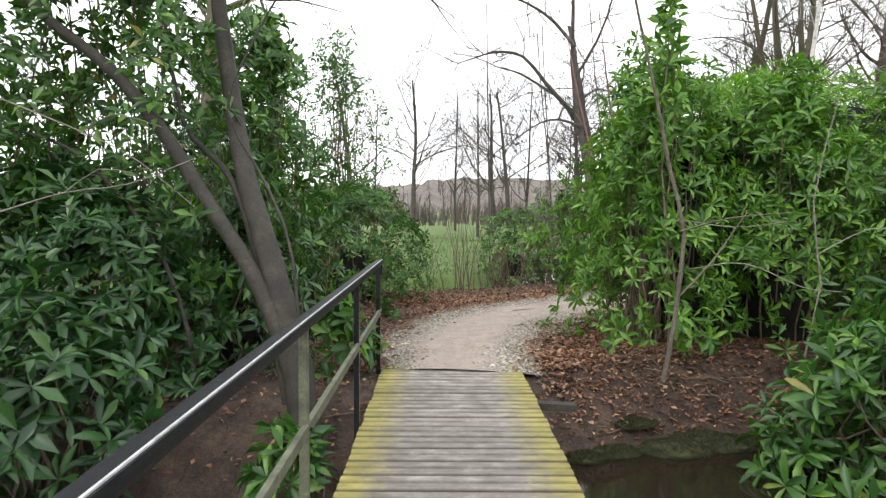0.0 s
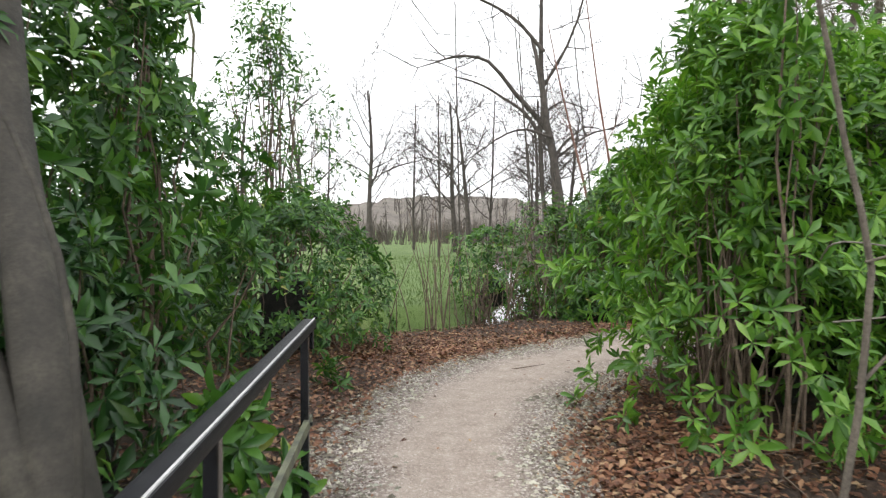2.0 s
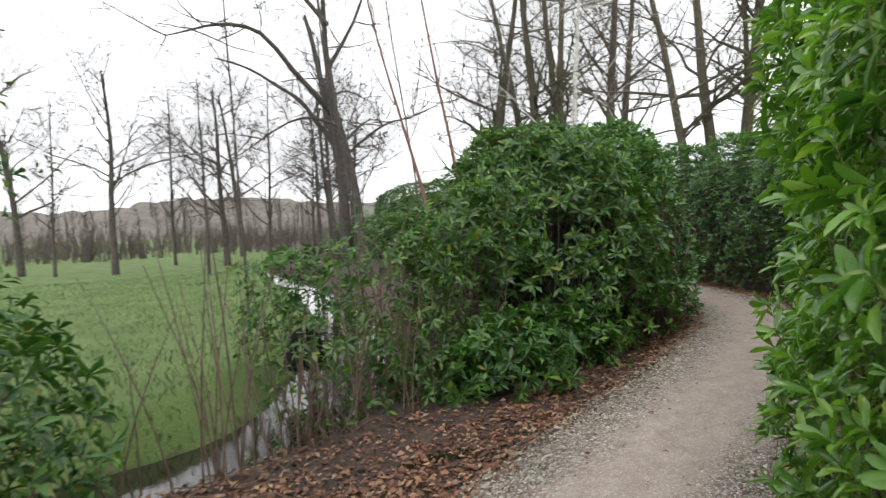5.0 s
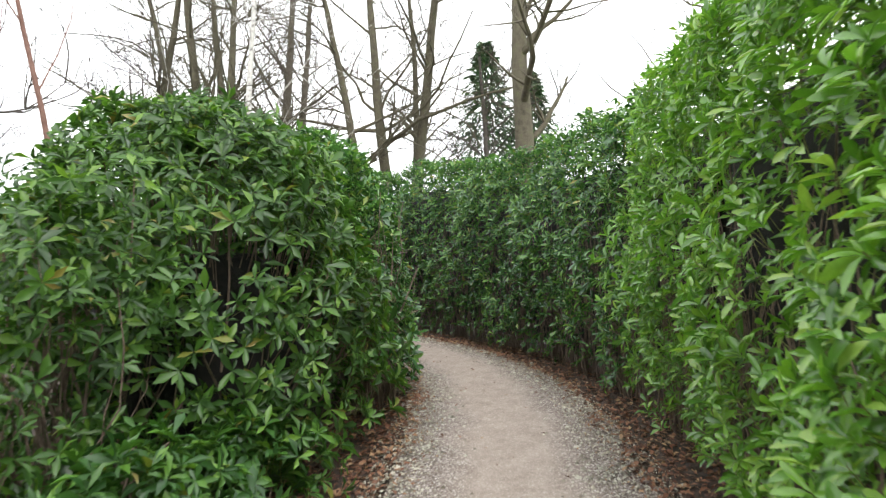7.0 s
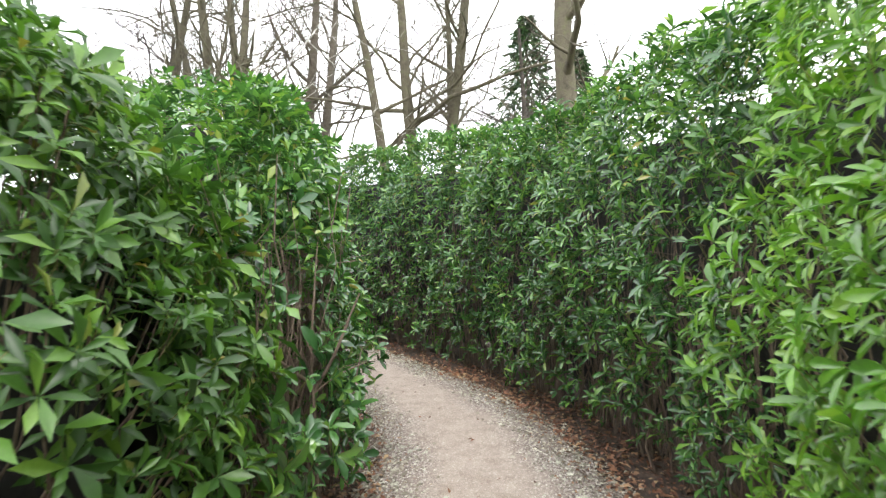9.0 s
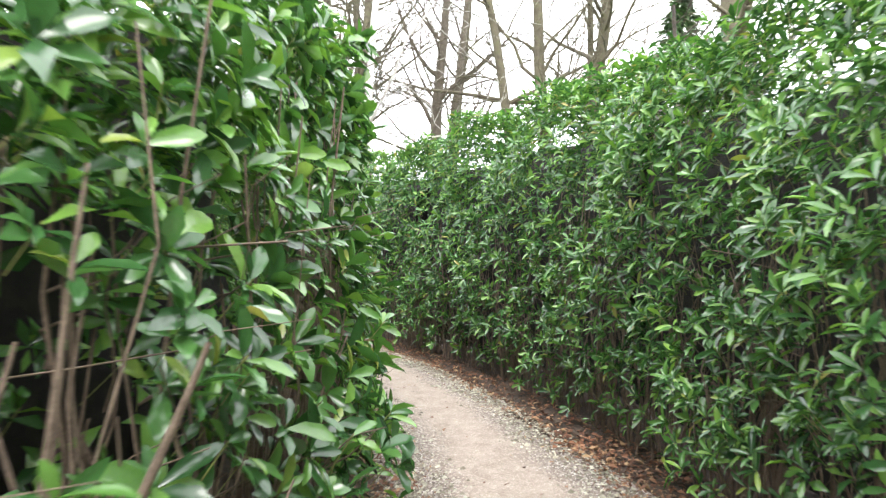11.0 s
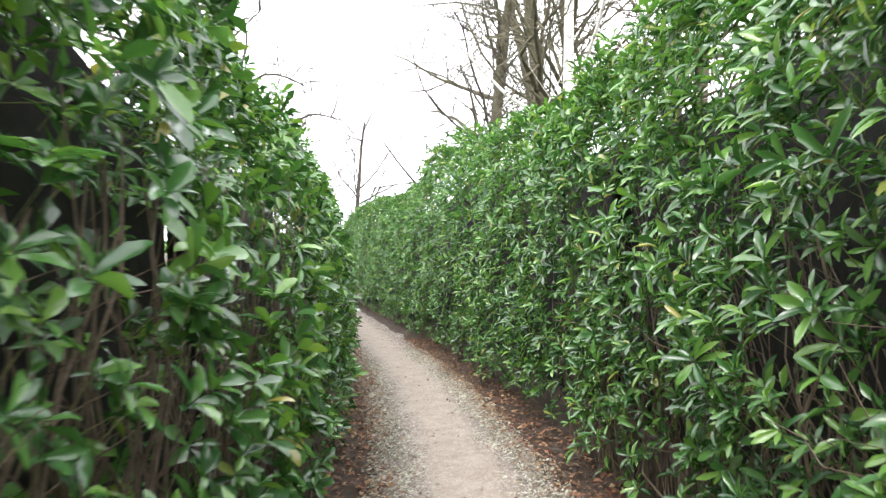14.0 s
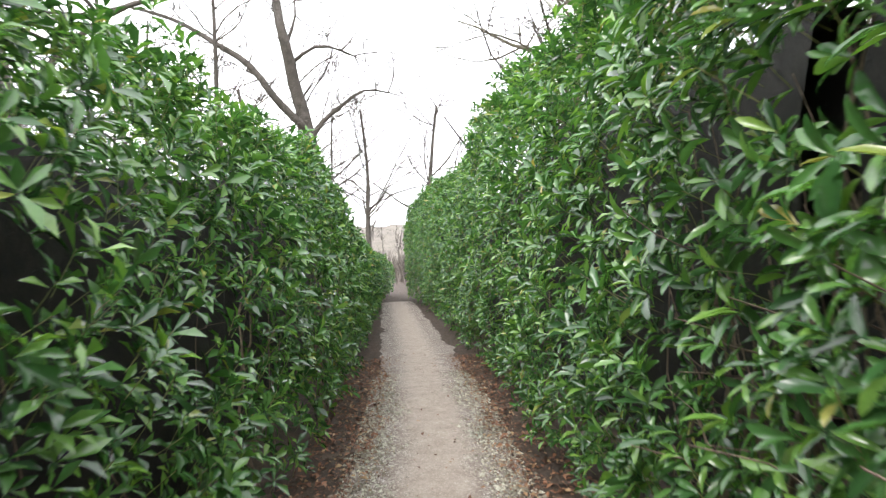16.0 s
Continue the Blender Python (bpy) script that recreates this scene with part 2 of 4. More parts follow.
bark_dark = mottled("dark_bark", [(.3, (.05, .043, .038)), (.7, (.13, .112, .098))], 4, .95, .5, .02)
bark_red = mottled("reddish_bark", [(.3, (.15, .075, .055)), (.7, (.27, .155, .12))], 6, .85, .3, .01)
bark_birch = mottled("birch_bark", [(.35, (.10, .09, .08)), (.45, (.62, .60, .56)), (.8, (.75, .73, .70))], 6, .8, .3, .01)
twig = mottled("twig_wood", [(.3, (.085, .06, .044)), (.7, (.23, .172, .128))], 12, .9, .4, .01)
shoot_m = mottled("green_shoot", [(.3, (.12, .13, .04)), (.7, (.26, .27, .08))], 20, .6, .2, .005)
# near-black colour paints the shade deep inside hedges and shrubs
inner_shade = mottled("inner_twig_shade", [(.3, (.004, .004, .003)), (.5, (.010, .009, .006)), (.7, (.024, .019, .014))], 9, .95, 1, .05)
soil = mottled("leafy_soil", [(.3, (.045, .032, .024)), (.5, (.085, .058, .042)), (.7, (.12, .085, .062))], 5, .95, .9, .03)
gravel = mottled("gravel_path", [(.3, (.30, .265, .225)), (.5, (.42, .375, .32)), (.72, (.52, .475, .41))], 2.2, .95, .7, .012, 120)
grass_m = mottled("meadow_grass", [(.3, (.065, .12, .025)), (.55, (.10, .17, .038)), (.75, (.15, .195, .06))], 1.1, .95, .8, .05, 30)
wood_hill = mottled("bare_woodland", [(.3, (.10, .085, .072)), (.55, (.155, .135, .115)), (.75, (.19, .18, .13))], .12, 1, .6, .3, .9)
stone_m = leaf_material("gravel_stone", [(0, (.14, .12, .10)), (.5, (.32, .285, .25)), (1, (.62, .59, .54))], .85, .0)

# ---------------- plan ----------------
PATH_C = [(.12, 5.9), (.28, 7.6), (1.15, 9.35), (2.85, 10.75), (4.85, 11.88), (6.86, 13.14), (8.62, 14.5), (10.1, 16.22), (11.2, 18.4), (12.0, 20.8), (12.45, 23.5), (12.9, 27), (13.2, 31), (13.45, 36), (13.65, 42), (13.95, 50), (14.9, 58)]
PATH_W = [1.5, 1.95, 2.05, 2.0, 2.1, 2.12, 2.02, 1.85, 1.6, 1.5, 1.45, 1.45, 1.45, 1.45, 1.45, 1.45]



def curve(points, step):
    """Even points along a smooth line through the plan's points; extra columns go along."""
    p = np.asarray(points, float)
    q = np.vstack([2 * p[0] - p[1], p, 2 * p[-1] - p[-2]])
    out = []
    for i in range(len(p) - 1):
        a, b, c, d = q[i:i + 4]
        n = max(2, int(np.linalg.norm((c - b)[:2]) / step))
        t = np.linspace(0, 1, n, endpoint=False)[:, None]
        out.append(.5 * (2 * b + (c - a) * t + (2 * a - 5 * b + 4 * c - d) * t ** 2 + (3 * b - a - 3 * c + d) * t ** 3))
    return np.vstack(out + [p[-1:]])


MAIN = curve([(*c, w) for c, w in zip(PATH_C, PATH_W)], .1)
DITCH = curve([(-30, 13.2), (-8, 13.6), (-3, 13.4), (0, 13.9), (1.6, 15.2), (2.9, 18.2), (4.0, 22), (5.0, 28), (5.5, 40), (5, 60)], .3)
STREAM = curve([(-25, -1.5), (-8, .6), (-3, 1.9), (0, 2.6), (2.5, 3.7), (6, 4.6), (12, 4.4), (25, 1)], .3)


def to_line(x, y, line):
    pts = np.stack([x, y], -1).reshape(-1, 2)
    out = np.empty(len(pts))
    for i in range(0, len(pts), 4000):
        out[i:i + 4000] = np.sqrt(((pts[i:i + 4000, None] - line[None, :, :2]) ** 2).sum(-1)).min(1)
    return out.reshape(np.shape(x))


def ground_z(x, y):
    x, y = np.asarray(x, float), np.asarray(y, float)
    dp = to_line(x, y, MAIN[::3])
    z = .05 * wob(np.stack([x, y, 0 * x], -1), .23, 3) - .03
    flat = np.clip((dp - 1.0) / .8, 0, 1)
    z = z * flat - .03 * (1 - flat)
    dd = to_line(x, y, DITCH)
    z = z - .75 * np.clip(1 - (dd - .45) / .9, 0, 1)
    ds = to_line(x, y, STREAM)
    cut = np.clip(1 - (ds - 1.5) / 1.3, 0, 1)
    z = z - .85 * cut * cut * (3 - 2 * cut)
    far = np.clip((np.hypot(x, y) - 60) / 200, 0, 1)
    return z + 6 * far * far


def axis_steps(lo, hi, step, reach):
    near = np.arange(lo, hi + step / 2, step)
    out = step * np.cumsum(1.35 ** np.arange(1, 40))
    out = out[out < reach]
    return np.concatenate([lo - out[::-1], near, hi + out])


def grid_mesh(name, xs, ys, zf, mat):
    X, Y = np.meshgrid(xs, ys, indexing="ij")
    Z = zf(X, Y)
    n, m = X.shape
    i, j = np.meshgrid(np.arange(n - 1), np.arange(m - 1), indexing="ij")
    q = np.stack([i * m + j, (i + 1) * m + j, (i + 1) * m + j + 1, i * m + j + 1], -1).reshape(-1, 4)
    return mesh_from(name, np.stack([X, Y, Z], -1), q, mat), X, Y


def build_ground():
    me, X, Y = grid_mesh("ground", axis_steps(-12, 22, .22, 900), axis_steps(-6, 44, .22, 900), ground_z, soil)
    # grass lies on the meadow side of the ditch and beyond the hedges
    side = np.interp(Y, DITCH[:, 1][DITCH[:, 0] > 0], DITCH[:, 0][DITCH[:, 0] > 0])
    dd = to_line(X, Y, DITCH)
    meadow = (((Y > 14) & (X < side)) | ((Y > 47) & (X < 10)) | (X > 30)) & (dd > .75)
    at = me.attributes.new("grass", "FLOAT", "POINT")
    at.data.foreach_set("value", meadow.astype(np.float32).ravel())
    m, nt, p = mat_new("ground_cover")
    an = nt.nodes.new("ShaderNodeAttribute"); an.attribute_name = "grass"
    n1 = noise_node(nt, 5, 8, .65); r1 = ramp(nt, n1.outputs[0], [(.3, (.028, .02, .015)), (.5, (.06, .04, .029)), (.7, (.1, .068, .048))])
    n2 = noise_node(nt, .9, 8, .6); r2 = ramp(nt, n2.outputs[0], [(.3, (.075, .125, .03)), (.55, (.11, .175, .042)), (.75, (.17, .205, .075))])
    n3 = noise_node(nt, 40, 5, .7); sh = ramp(nt, n3.outputs[0], [(.3, (.6, .6, .6)), (.7, (1.25, 1.25, 1.25))])
    col = mix(nt, "MIX", an.outputs["Fac"], r1.outputs[0], r2.outputs[0])
    nt.links.new(mix(nt, "MULTIPLY", 1.0, col, sh.outputs[0]), p.inputs["Base Color"])
    p.inputs["Roughness"].default_value = .95
    bump(nt, p, n3.outputs[0], .8, .03)
    me.materials[0] = m
    tagged(new("ground", me), "leafy brown soil and green meadow grass", "ground", kind="structure")


build_ground()


def water_sheet(name, line, half, z, label):
    d = unit(np.gradient(line[:, :2], axis=0))
    nrm = np.stack([-d[:, 1], d[:, 0]], -1)
    a, b = line[:, :2] + nrm * half, line[:, :2] - nrm * half
    v = np.concatenate([np.c_[a, np.full(len(a), z)], np.c_[b, np.full(len(b), z)]])
    n = len(a)
    i = np.arange(n - 1)
    me = mesh_from(name, v, np.stack([i + n, i + n + 1, i + 1, i], -1), water_m)
    tagged(new(name, me), label, "water", kind="structure")


water_m, nt, p = mat_new("dark_water")
p.inputs["Base Color"].default_value = (.018, .014, .009, 1)
p.inputs["Roughness"].default_value = .06
wnz = noise_node(nt, 7, 3)
bump(nt, p, wnz.outputs[0], .08, .02)
water_sheet("water", DITCH, 1.3, -.52, "still dark ditch water reflecting the sky")
water_sheet("water", STREAM, 2.6, -.6, "dark brown stream water under the footbridge")


def ribbon(name, line, width, cross, mat, z0, label, ragged=.12):
    d = unit(np.gradient(line[:, :2], axis=0))
    nrm = np.stack([-d[:, 1], d[:, 0]], -1)
    n = len(line)
    u = np.linspace(-1, 1, cross)
    v = np.zeros((n, cross, 3))
    p3 = np.c_[line[:, :2], np.zeros(n)]
    for k, uu in enumerate(u):
        e = 1 + (ragged * (wob(p3 + 3 * np.sign(uu), .5, 5) + .6 * wob(p3, 1.7, 8)) if abs(uu) > .9 else 0)
        v[:, k, :2] = line[:, :2] + nrm * (uu * width / 2 * e)[:, None]
    v[..., 2] = z0 - .035 * np.abs(u)[None] ** 3 + .008 * wob(v, .9, 2)
    i, j = np.meshgrid(np.arange(n - 1), np.arange(cross - 1), indexing="ij")
    q = np.stack([i * cross + j, i * cross + j + 1, (i + 1) * cross + j + 1, (i + 1) * cross + j], -1).reshape(-1, 4)
    me = mesh_from(name, v, q[:, ::-1], mat)
    at = me.attributes.new("worn", "FLOAT", "POINT")
    at.data.foreach_set("value", np.tile(np.abs(u), n).astype(np.float32))
    return tagged(new(name, me), label, "path", kind="structure")


def path_material():
    m, nt, p = mat_new("gravel_and_sand")
    an = nt.nodes.new("ShaderNodeAttribute"); an.attribute_name = "worn"
    big = noise_node(nt, 1.4, 6, .6)
    add = nt.nodes.new("ShaderNodeMath"); add.operation = "MULTIPLY_ADD"
    nt.links.new(big.outputs[0], add.inputs[0]); add.inputs[1].default_value = .7
    nt.links.new(an.outputs["Fac"], add.inputs[2])
    mask = ramp(nt, add.outputs[0], [(.62, (0, 0, 0)), (.98, (1, 1, 1))])
    tc = nt.nodes.new("ShaderNodeTexCoord")
    vo = nt.nodes.new("ShaderNodeTexVoronoi"); vo.inputs["Scale"].default_value = 75
    nt.links.new(tc.outputs["Object"], vo.inputs["Vector"])
    sp = nt.nodes.new("ShaderNodeSeparateXYZ"); nt.links.new(vo.outputs["Color"], sp.inputs[0])
    peb = ramp(nt, sp.outputs[0], [(0, (.075, .055, .046)), (.45, (.175, .14, .12)), (.8, (.31, .268, .238)), (1, (.6, .56, .52))])
    med = noise_node(nt, 4.5, 8, .7)
    sand = ramp(nt, med.outputs[0], [(.3, (.29, .232, .192)), (.5, (.39, .322, .272)), (.7, (.49, .415, .358))])
    fn = noise_node(nt, 170, 4, .7)
    spk = ramp(nt, fn.outputs[0], [(.35, (.72, .72, .72)), (.65, (1.2, 1.2, 1.2))])
    sand_c = mix(nt, "MULTIPLY", 1, sand.outputs[0], spk.outputs[0])
    sand_c = mix(nt, "MIX", .28, sand_c, peb.outputs[0])
    col = mix(nt, "MIX", mask.outputs[0], sand_c, peb.outputs[0])
    nt.links.new(col, p.inputs["Base Color"])
    p.inputs["Roughness"].default_value = .9
    hgt = mix(nt, "MIX", .5, vo.outputs["Distance"], fn.outputs[0])
    bump(nt, p, hgt, .8, .012)
    return m


ribbon("path", MAIN[:, :2], MAIN[:, 2], 25, path_material(), .012, "pale beige compacted gravel footpath with stony edges")

# ---------------- footbridge ----------------
deck_m, nt, p = mat_new("weathered_decking")
tcn = nt.nodes.new("ShaderNodeTexCoord")
info = nt.nodes.new("ShaderNodeObjectInfo")
gn = noise_node(nt, 1.0, 8, .72)
pos = nt.nodes.new("ShaderNodeVectorMath"); pos.operation = "ADD"
nt.links.new(tcn.outputs["Object"], pos.inputs[0]); nt.links.new(info.outputs["Location"], pos.inputs[1])
scl = nt.nodes.new("ShaderNodeVectorMath"); scl.operation = "MULTIPLY"
nt.links.new(pos.outputs[0], scl.inputs[0]); scl.inputs[1].default_value = (5, 9, 9)
nt.links.new(scl.outputs[0], gn.inputs["Vector"])
grey = ramp(nt, gn.outputs[0], [(.28, (.12, .105, .092)), (.5, (.215, .195, .172)), (.72, (.40, .38, .35))])
alg = ramp(nt, gn.outputs[0], [(.3, (.15, .13, .04)), (.7, (.36, .32, .10))])
sep = nt.nodes.new("ShaderNodeSeparateXYZ")
nt.links.new(tcn.outputs["Object"], sep.inputs[0])
ab = nt.nodes.new("ShaderNodeMath"); ab.operation = "ABSOLUTE"
nt.links.new(sep.outputs[0], ab.inputs[0])
wv = nt.nodes.new("ShaderNodeMath"); wv.operation = "MULTIPLY_ADD"
nt.links.new(gn.outputs[0], wv.inputs[0]); wv.inputs[1].default_value = .35
nt.links.new(ab.outputs[0], wv.inputs[2])
edge = ramp(nt, wv.outputs[0], [(.52, (0, 0, 0)), (.76, (1, 1, 1))])
colr = mix(nt, "MIX", edge.outputs[0], grey.outputs[0], alg.outputs[0])
vary = ramp(nt, info.outputs["Random"], [(0, (.8, .8, .8)), (1, (1.15, 1.15, 1.15))])
ay = nt.nodes.new("ShaderNodeMath"); ay.operation = "ABSOLUTE"
nt.links.new(sep.outputs[1], ay.inputs[0])
ten = nt.nodes.new("ShaderNodeMath"); ten.operation = "MULTIPLY"
nt.links.new(ay.outputs[0], ten.inputs[0]); ten.inputs[1].default_value = 10
# darker along each board's middle groove and long edges
groove_tone = ramp(nt, ten.outputs[0], [(.0, (.34, .31, .27)), (.11, (.36, .33, .29)), (.16, (1, 1, 1)), (.82, (1, 1, 1)), (.88, (.3, .27, .23))])
colr = mix(nt, "MULTIPLY", 1, colr, groove_tone.outputs[0])
nt.links.new(mix(nt, "MULTIPLY", 1, colr, vary.outputs[0]), p.inputs["Base Color"])
p.inputs["Roughness"].default_value = .75
bump(nt, p, gn.outputs[0], .3, .004)
black_metal = mottled("black_painted_steel", [(.3, (.004, .0045, .006)), (.7, (.012, .013, .016))], 14, .22, .15, .003)
green_metal = mottled("algae_grown_steel", [(.35, (.05, .055, .04)), (.6, (.13, .14, .085)), (.75, (.22, .22, .15))], 10, .6, .3, .004)


def footbridge():
    root = thing("footbridge", (.09, 2.2, 0), "weathered grooved timber footbridge, green algae along its edges", "footbridge")
    pitch, y0, y1 = .205, -2.2, 6.2
    n = int((y1 - y0) / pitch)
    bm = bmesh.new()
    # one board, 1.32 m long, with a groove along its middle and rounded edges
    prof = [(-.090, -.04), (-.090, -.014), (-.081, 0), (-.019, 0), (-.012, -.020), (.012, -.020), (.019, 0), (.081, 0), (.090, -.014), (.090, -.04)]
    ends = []
    for x in (-.66, .66):
        ends.append([bm.verts.new((x, y, z)) for y, z in prof])
    for k in range(len(prof)):
        l = (k + 1) % len(prof)
        bm.faces.new((ends[0][k], ends[0][l], ends[1][l], ends[1][k]))
    bm.faces.new(ends[0][::-1]); bm.faces.new(ends[1])
    bmesh.ops.recalc_face_normals(bm, faces=bm.faces)
    me = bpy.data.meshes.new("plank")
    bm.to_mesh(me); bm.free()
    me.materials.append(deck_m)
    r = rng_of(4)
    for k in range(n):
        ob = new("plank", me)
        ob.parent = root
        ob.matrix_basis = pose(r.normal(0, .004), y1 - pitch * (k + .5) - 2.2, r.normal(.0, .0012), 0, 0, r.normal(0, .12))
    for x in (-.5, .5):
        part("beam", box_bm(.1, 8.3, .2, (x, -.15, -.135), .008), deck_m, root, "dark timber bearer")


footbridge()


black_paint = mottled("matt_black_paint", [(.3, (.006, .006, .008)), (.7, (.016, .017, .02))], 25, .5, .4, .003)
black_paint.node_tree.nodes["Principled BSDF"].inputs["Specular IOR Level"].default_value = .15
worn_steel = mottled("worn_steel", [(.3, (.35, .35, .35)), (.7, (.62, .62, .62))], 30, .35, .2, .002)


def handrail():
    root = thing("handrail", (-.60, 2, 0), "black painted steel handrail with algae on its lower bar", "handrail")
    part("top_rail", box_bm(.065, 8.2, .045, (0, 0.0, 1.01), .014), black_paint, root, "matt black top bar")
    part("edge_strip", box_bm(.007, 8.2, .007, (.022, 0, 1.0325), .002), worn_steel, root, "worn bright steel edge")
    part("middle_rail", box_bm(.028, 8.0, .05, (.01, 0.0, .55), .005), green_metal, root)
    for y in (3.92, 2.4, .7, -.95, -2.6):
        post = part("post", box_bm(.038, .042, 1.13, (.0, y, .42), .004), black_metal if y > 2 else green_metal, root)
        part("bolt", box_bm(.05, .016, .016, (.012, y, .55), .004), black_metal, post)
    part("end_plate", box_bm(.05, .03, .11, (0, 4.06, .94), .006), black_metal, root)


handrail()

# ---------------- hedges and shrubs ----------------
def hedge(name, label, face, depth, height, seed, leaf_mat, toward=1, density=95, size=.105, fine=True, bulge=.22, per=(5, 8), back=1.4, picks=0, pick=None, stems=60, group="clipped hedges along the path", rough=.16, batter=.0, slim=.30, open_in=.0, bare=()):
    """A clipped hedge: face is the plan line of its foot, toward (+1: the growth lies to the right of the line)."""
    r = rng_of(seed)
    line = curve(face, .15)
    hs = line[:, 2] if line.shape[1] > 2 else np.full(len(line), height)
    d = unit(np.gradient(line[:, :2], axis=0))
    inward = np.stack([d[:, 1], -d[:, 0]], -1) * toward
    seg = np.linalg.norm(np.diff(line[:, :2], axis=0), axis=1)
    s = np.r_[0, np.cumsum(seg)]
    H = hs.mean()
    girth = H + depth + back
    n = int(s[-1] * (H + .5) * density / .82)
    a = r.uniform(0, s[-1], n)
    front = (H + .5) / girth
    q = np.where(r.uniform(0, 1, n) < (.82 if back < 1.5 else .66), r.uniform(0, front, n), r.uniform(front, 1, n)) * girth
    q = np.where(r.uniform(0, 1, n) < .16, r.uniform(.66 * H, H + .4, n), q)
    px, py = np.interp(a, s, line[:, 0]), np.interp(a, s, line[:, 1])
    ix, iy = np.interp(a, s, inward[:, 0]), np.interp(a, s, inward[:, 1])
    h = np.interp(a, s, hs)
    zf = np.clip(q / H, 0, 1)
    over = np.clip(q - H, 0, depth)
    down = np.clip(q - H - depth, 0, back)
    z = zf * h - down + .12
    rnd = np.clip((zf - .82) / .18, 0, 1)
    off = over - bulge * np.sin(np.pi * np.clip(zf * .85 + .12, 0, 1)) * (over <= 0) + .28 * rnd ** 2 * (over <= 0)
    off = off + batter * zf ** 1.5
    back_edge = np.clip((over - depth + .3) / .3, 0, 1)
    z = z - .2 * back_edge ** 2
    P = np.stack([px + ix * off, py + iy * off, z], -1)
    nx = np.where(over <= 0, -1 + 1.1 * rnd, np.where(down > 0, 1.0, .0))
    N = np.stack([ix * nx, iy * nx, .35 + .9 * (over > 0) * (down <= 0) + .6 * rnd], -1)
    bumps = wob(P, .55, seed) * rough + wob(P, 1.6, seed + 2) * rough * .5
    deep = np.where(r.uniform(0, 1, n) < .62, np.abs(r.normal(0, .11, n)), r.uniform(.1, .52 + .35 * open_in, n))
    thin = np.clip((.85 - z) / .75, 0, 1)
    keep = r.uniform(0, 1, n) > thin * .8
    patch = np.clip(wob(P, .75, seed + 9) * 1.6 + wob(P, 2.1, seed + 5) * .9 - .35, 0, 1)
    keep &= (r.uniform(0, 1, n) > patch * (.5 + .3 * open_in)) | (z > h * .62) | (deep > .2)
    for bx, by, br in bare:
        keep &= (np.hypot(P[:, 0] - bx, P[:, 1] - by) > br) | (z > 2.0) | (r.uniform(0, 1, n) < .22)
    P = P + unit(N) * (bumps - deep)[:, None]
    P[:, 2] = np.maximum(P[:, 2], .06)
    N = unit(N) + r.normal(0, .35, (n, 3)) + np.array([0, 0, .5])
    P, N = P[keep], N[keep]
    root = thing(name, (px.mean(), py.mean(), 0), label, "hedge", group)
    o = np.array(root.location)
    st = []
    for k in r.choice(len(a), stems, replace=False):
        foot = (px[k] + ix[k] * r.uniform(.1, .5), py[k] + iy[k] * r.uniform(.1, .5), -.1)
        out, along = r.uniform(-.1, .22), r.normal(0, .35)
        if r.uniform() < .3:
            # side twigs that start on the stems and reach the outer leaves
            foot = (foot[0], foot[1], r.uniform(.2, 1.7))
            out, along = r.uniform(.15, .5), r.normal(0, .3)
            tip = np.array(foot) + np.array([-ix[k] * out - iy[k] * along, -iy[k] * out + ix[k] * along, r.uniform(.1, .5)])
            st.append((foot, tip, r.uniform(.003, .007)))
            continue
        tip = np.array(foot) + np.array([-ix[k] * out - iy[k] * along, -iy[k] * out + ix[k] * along, r.uniform(.8, 2.6)])
        st.append((foot, tip, r.uniform(.005, .016)))
    shrub_parts(root, P, N, r, leaf_mat, twig, st, fine, size, slim, per, (35, 85), pick, picks)
    # solid hull in the hedge's middle, coloured near-black for shade among the twigs
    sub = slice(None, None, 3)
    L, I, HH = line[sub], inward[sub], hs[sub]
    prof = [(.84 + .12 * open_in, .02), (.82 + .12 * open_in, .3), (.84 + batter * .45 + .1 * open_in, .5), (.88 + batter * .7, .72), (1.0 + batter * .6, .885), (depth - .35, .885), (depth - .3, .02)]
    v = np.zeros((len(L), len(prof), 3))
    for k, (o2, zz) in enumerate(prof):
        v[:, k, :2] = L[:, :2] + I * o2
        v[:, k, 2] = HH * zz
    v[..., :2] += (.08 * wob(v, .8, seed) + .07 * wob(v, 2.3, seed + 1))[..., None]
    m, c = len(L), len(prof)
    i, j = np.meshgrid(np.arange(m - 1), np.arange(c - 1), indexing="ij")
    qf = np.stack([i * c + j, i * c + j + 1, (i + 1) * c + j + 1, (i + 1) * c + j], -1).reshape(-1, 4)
    part("dry_middle", mesh_from("dry_middle", v - o, qf, inner_shade), inner_shade, root, "near-black hull standing for shaded inner twigs")
    return root


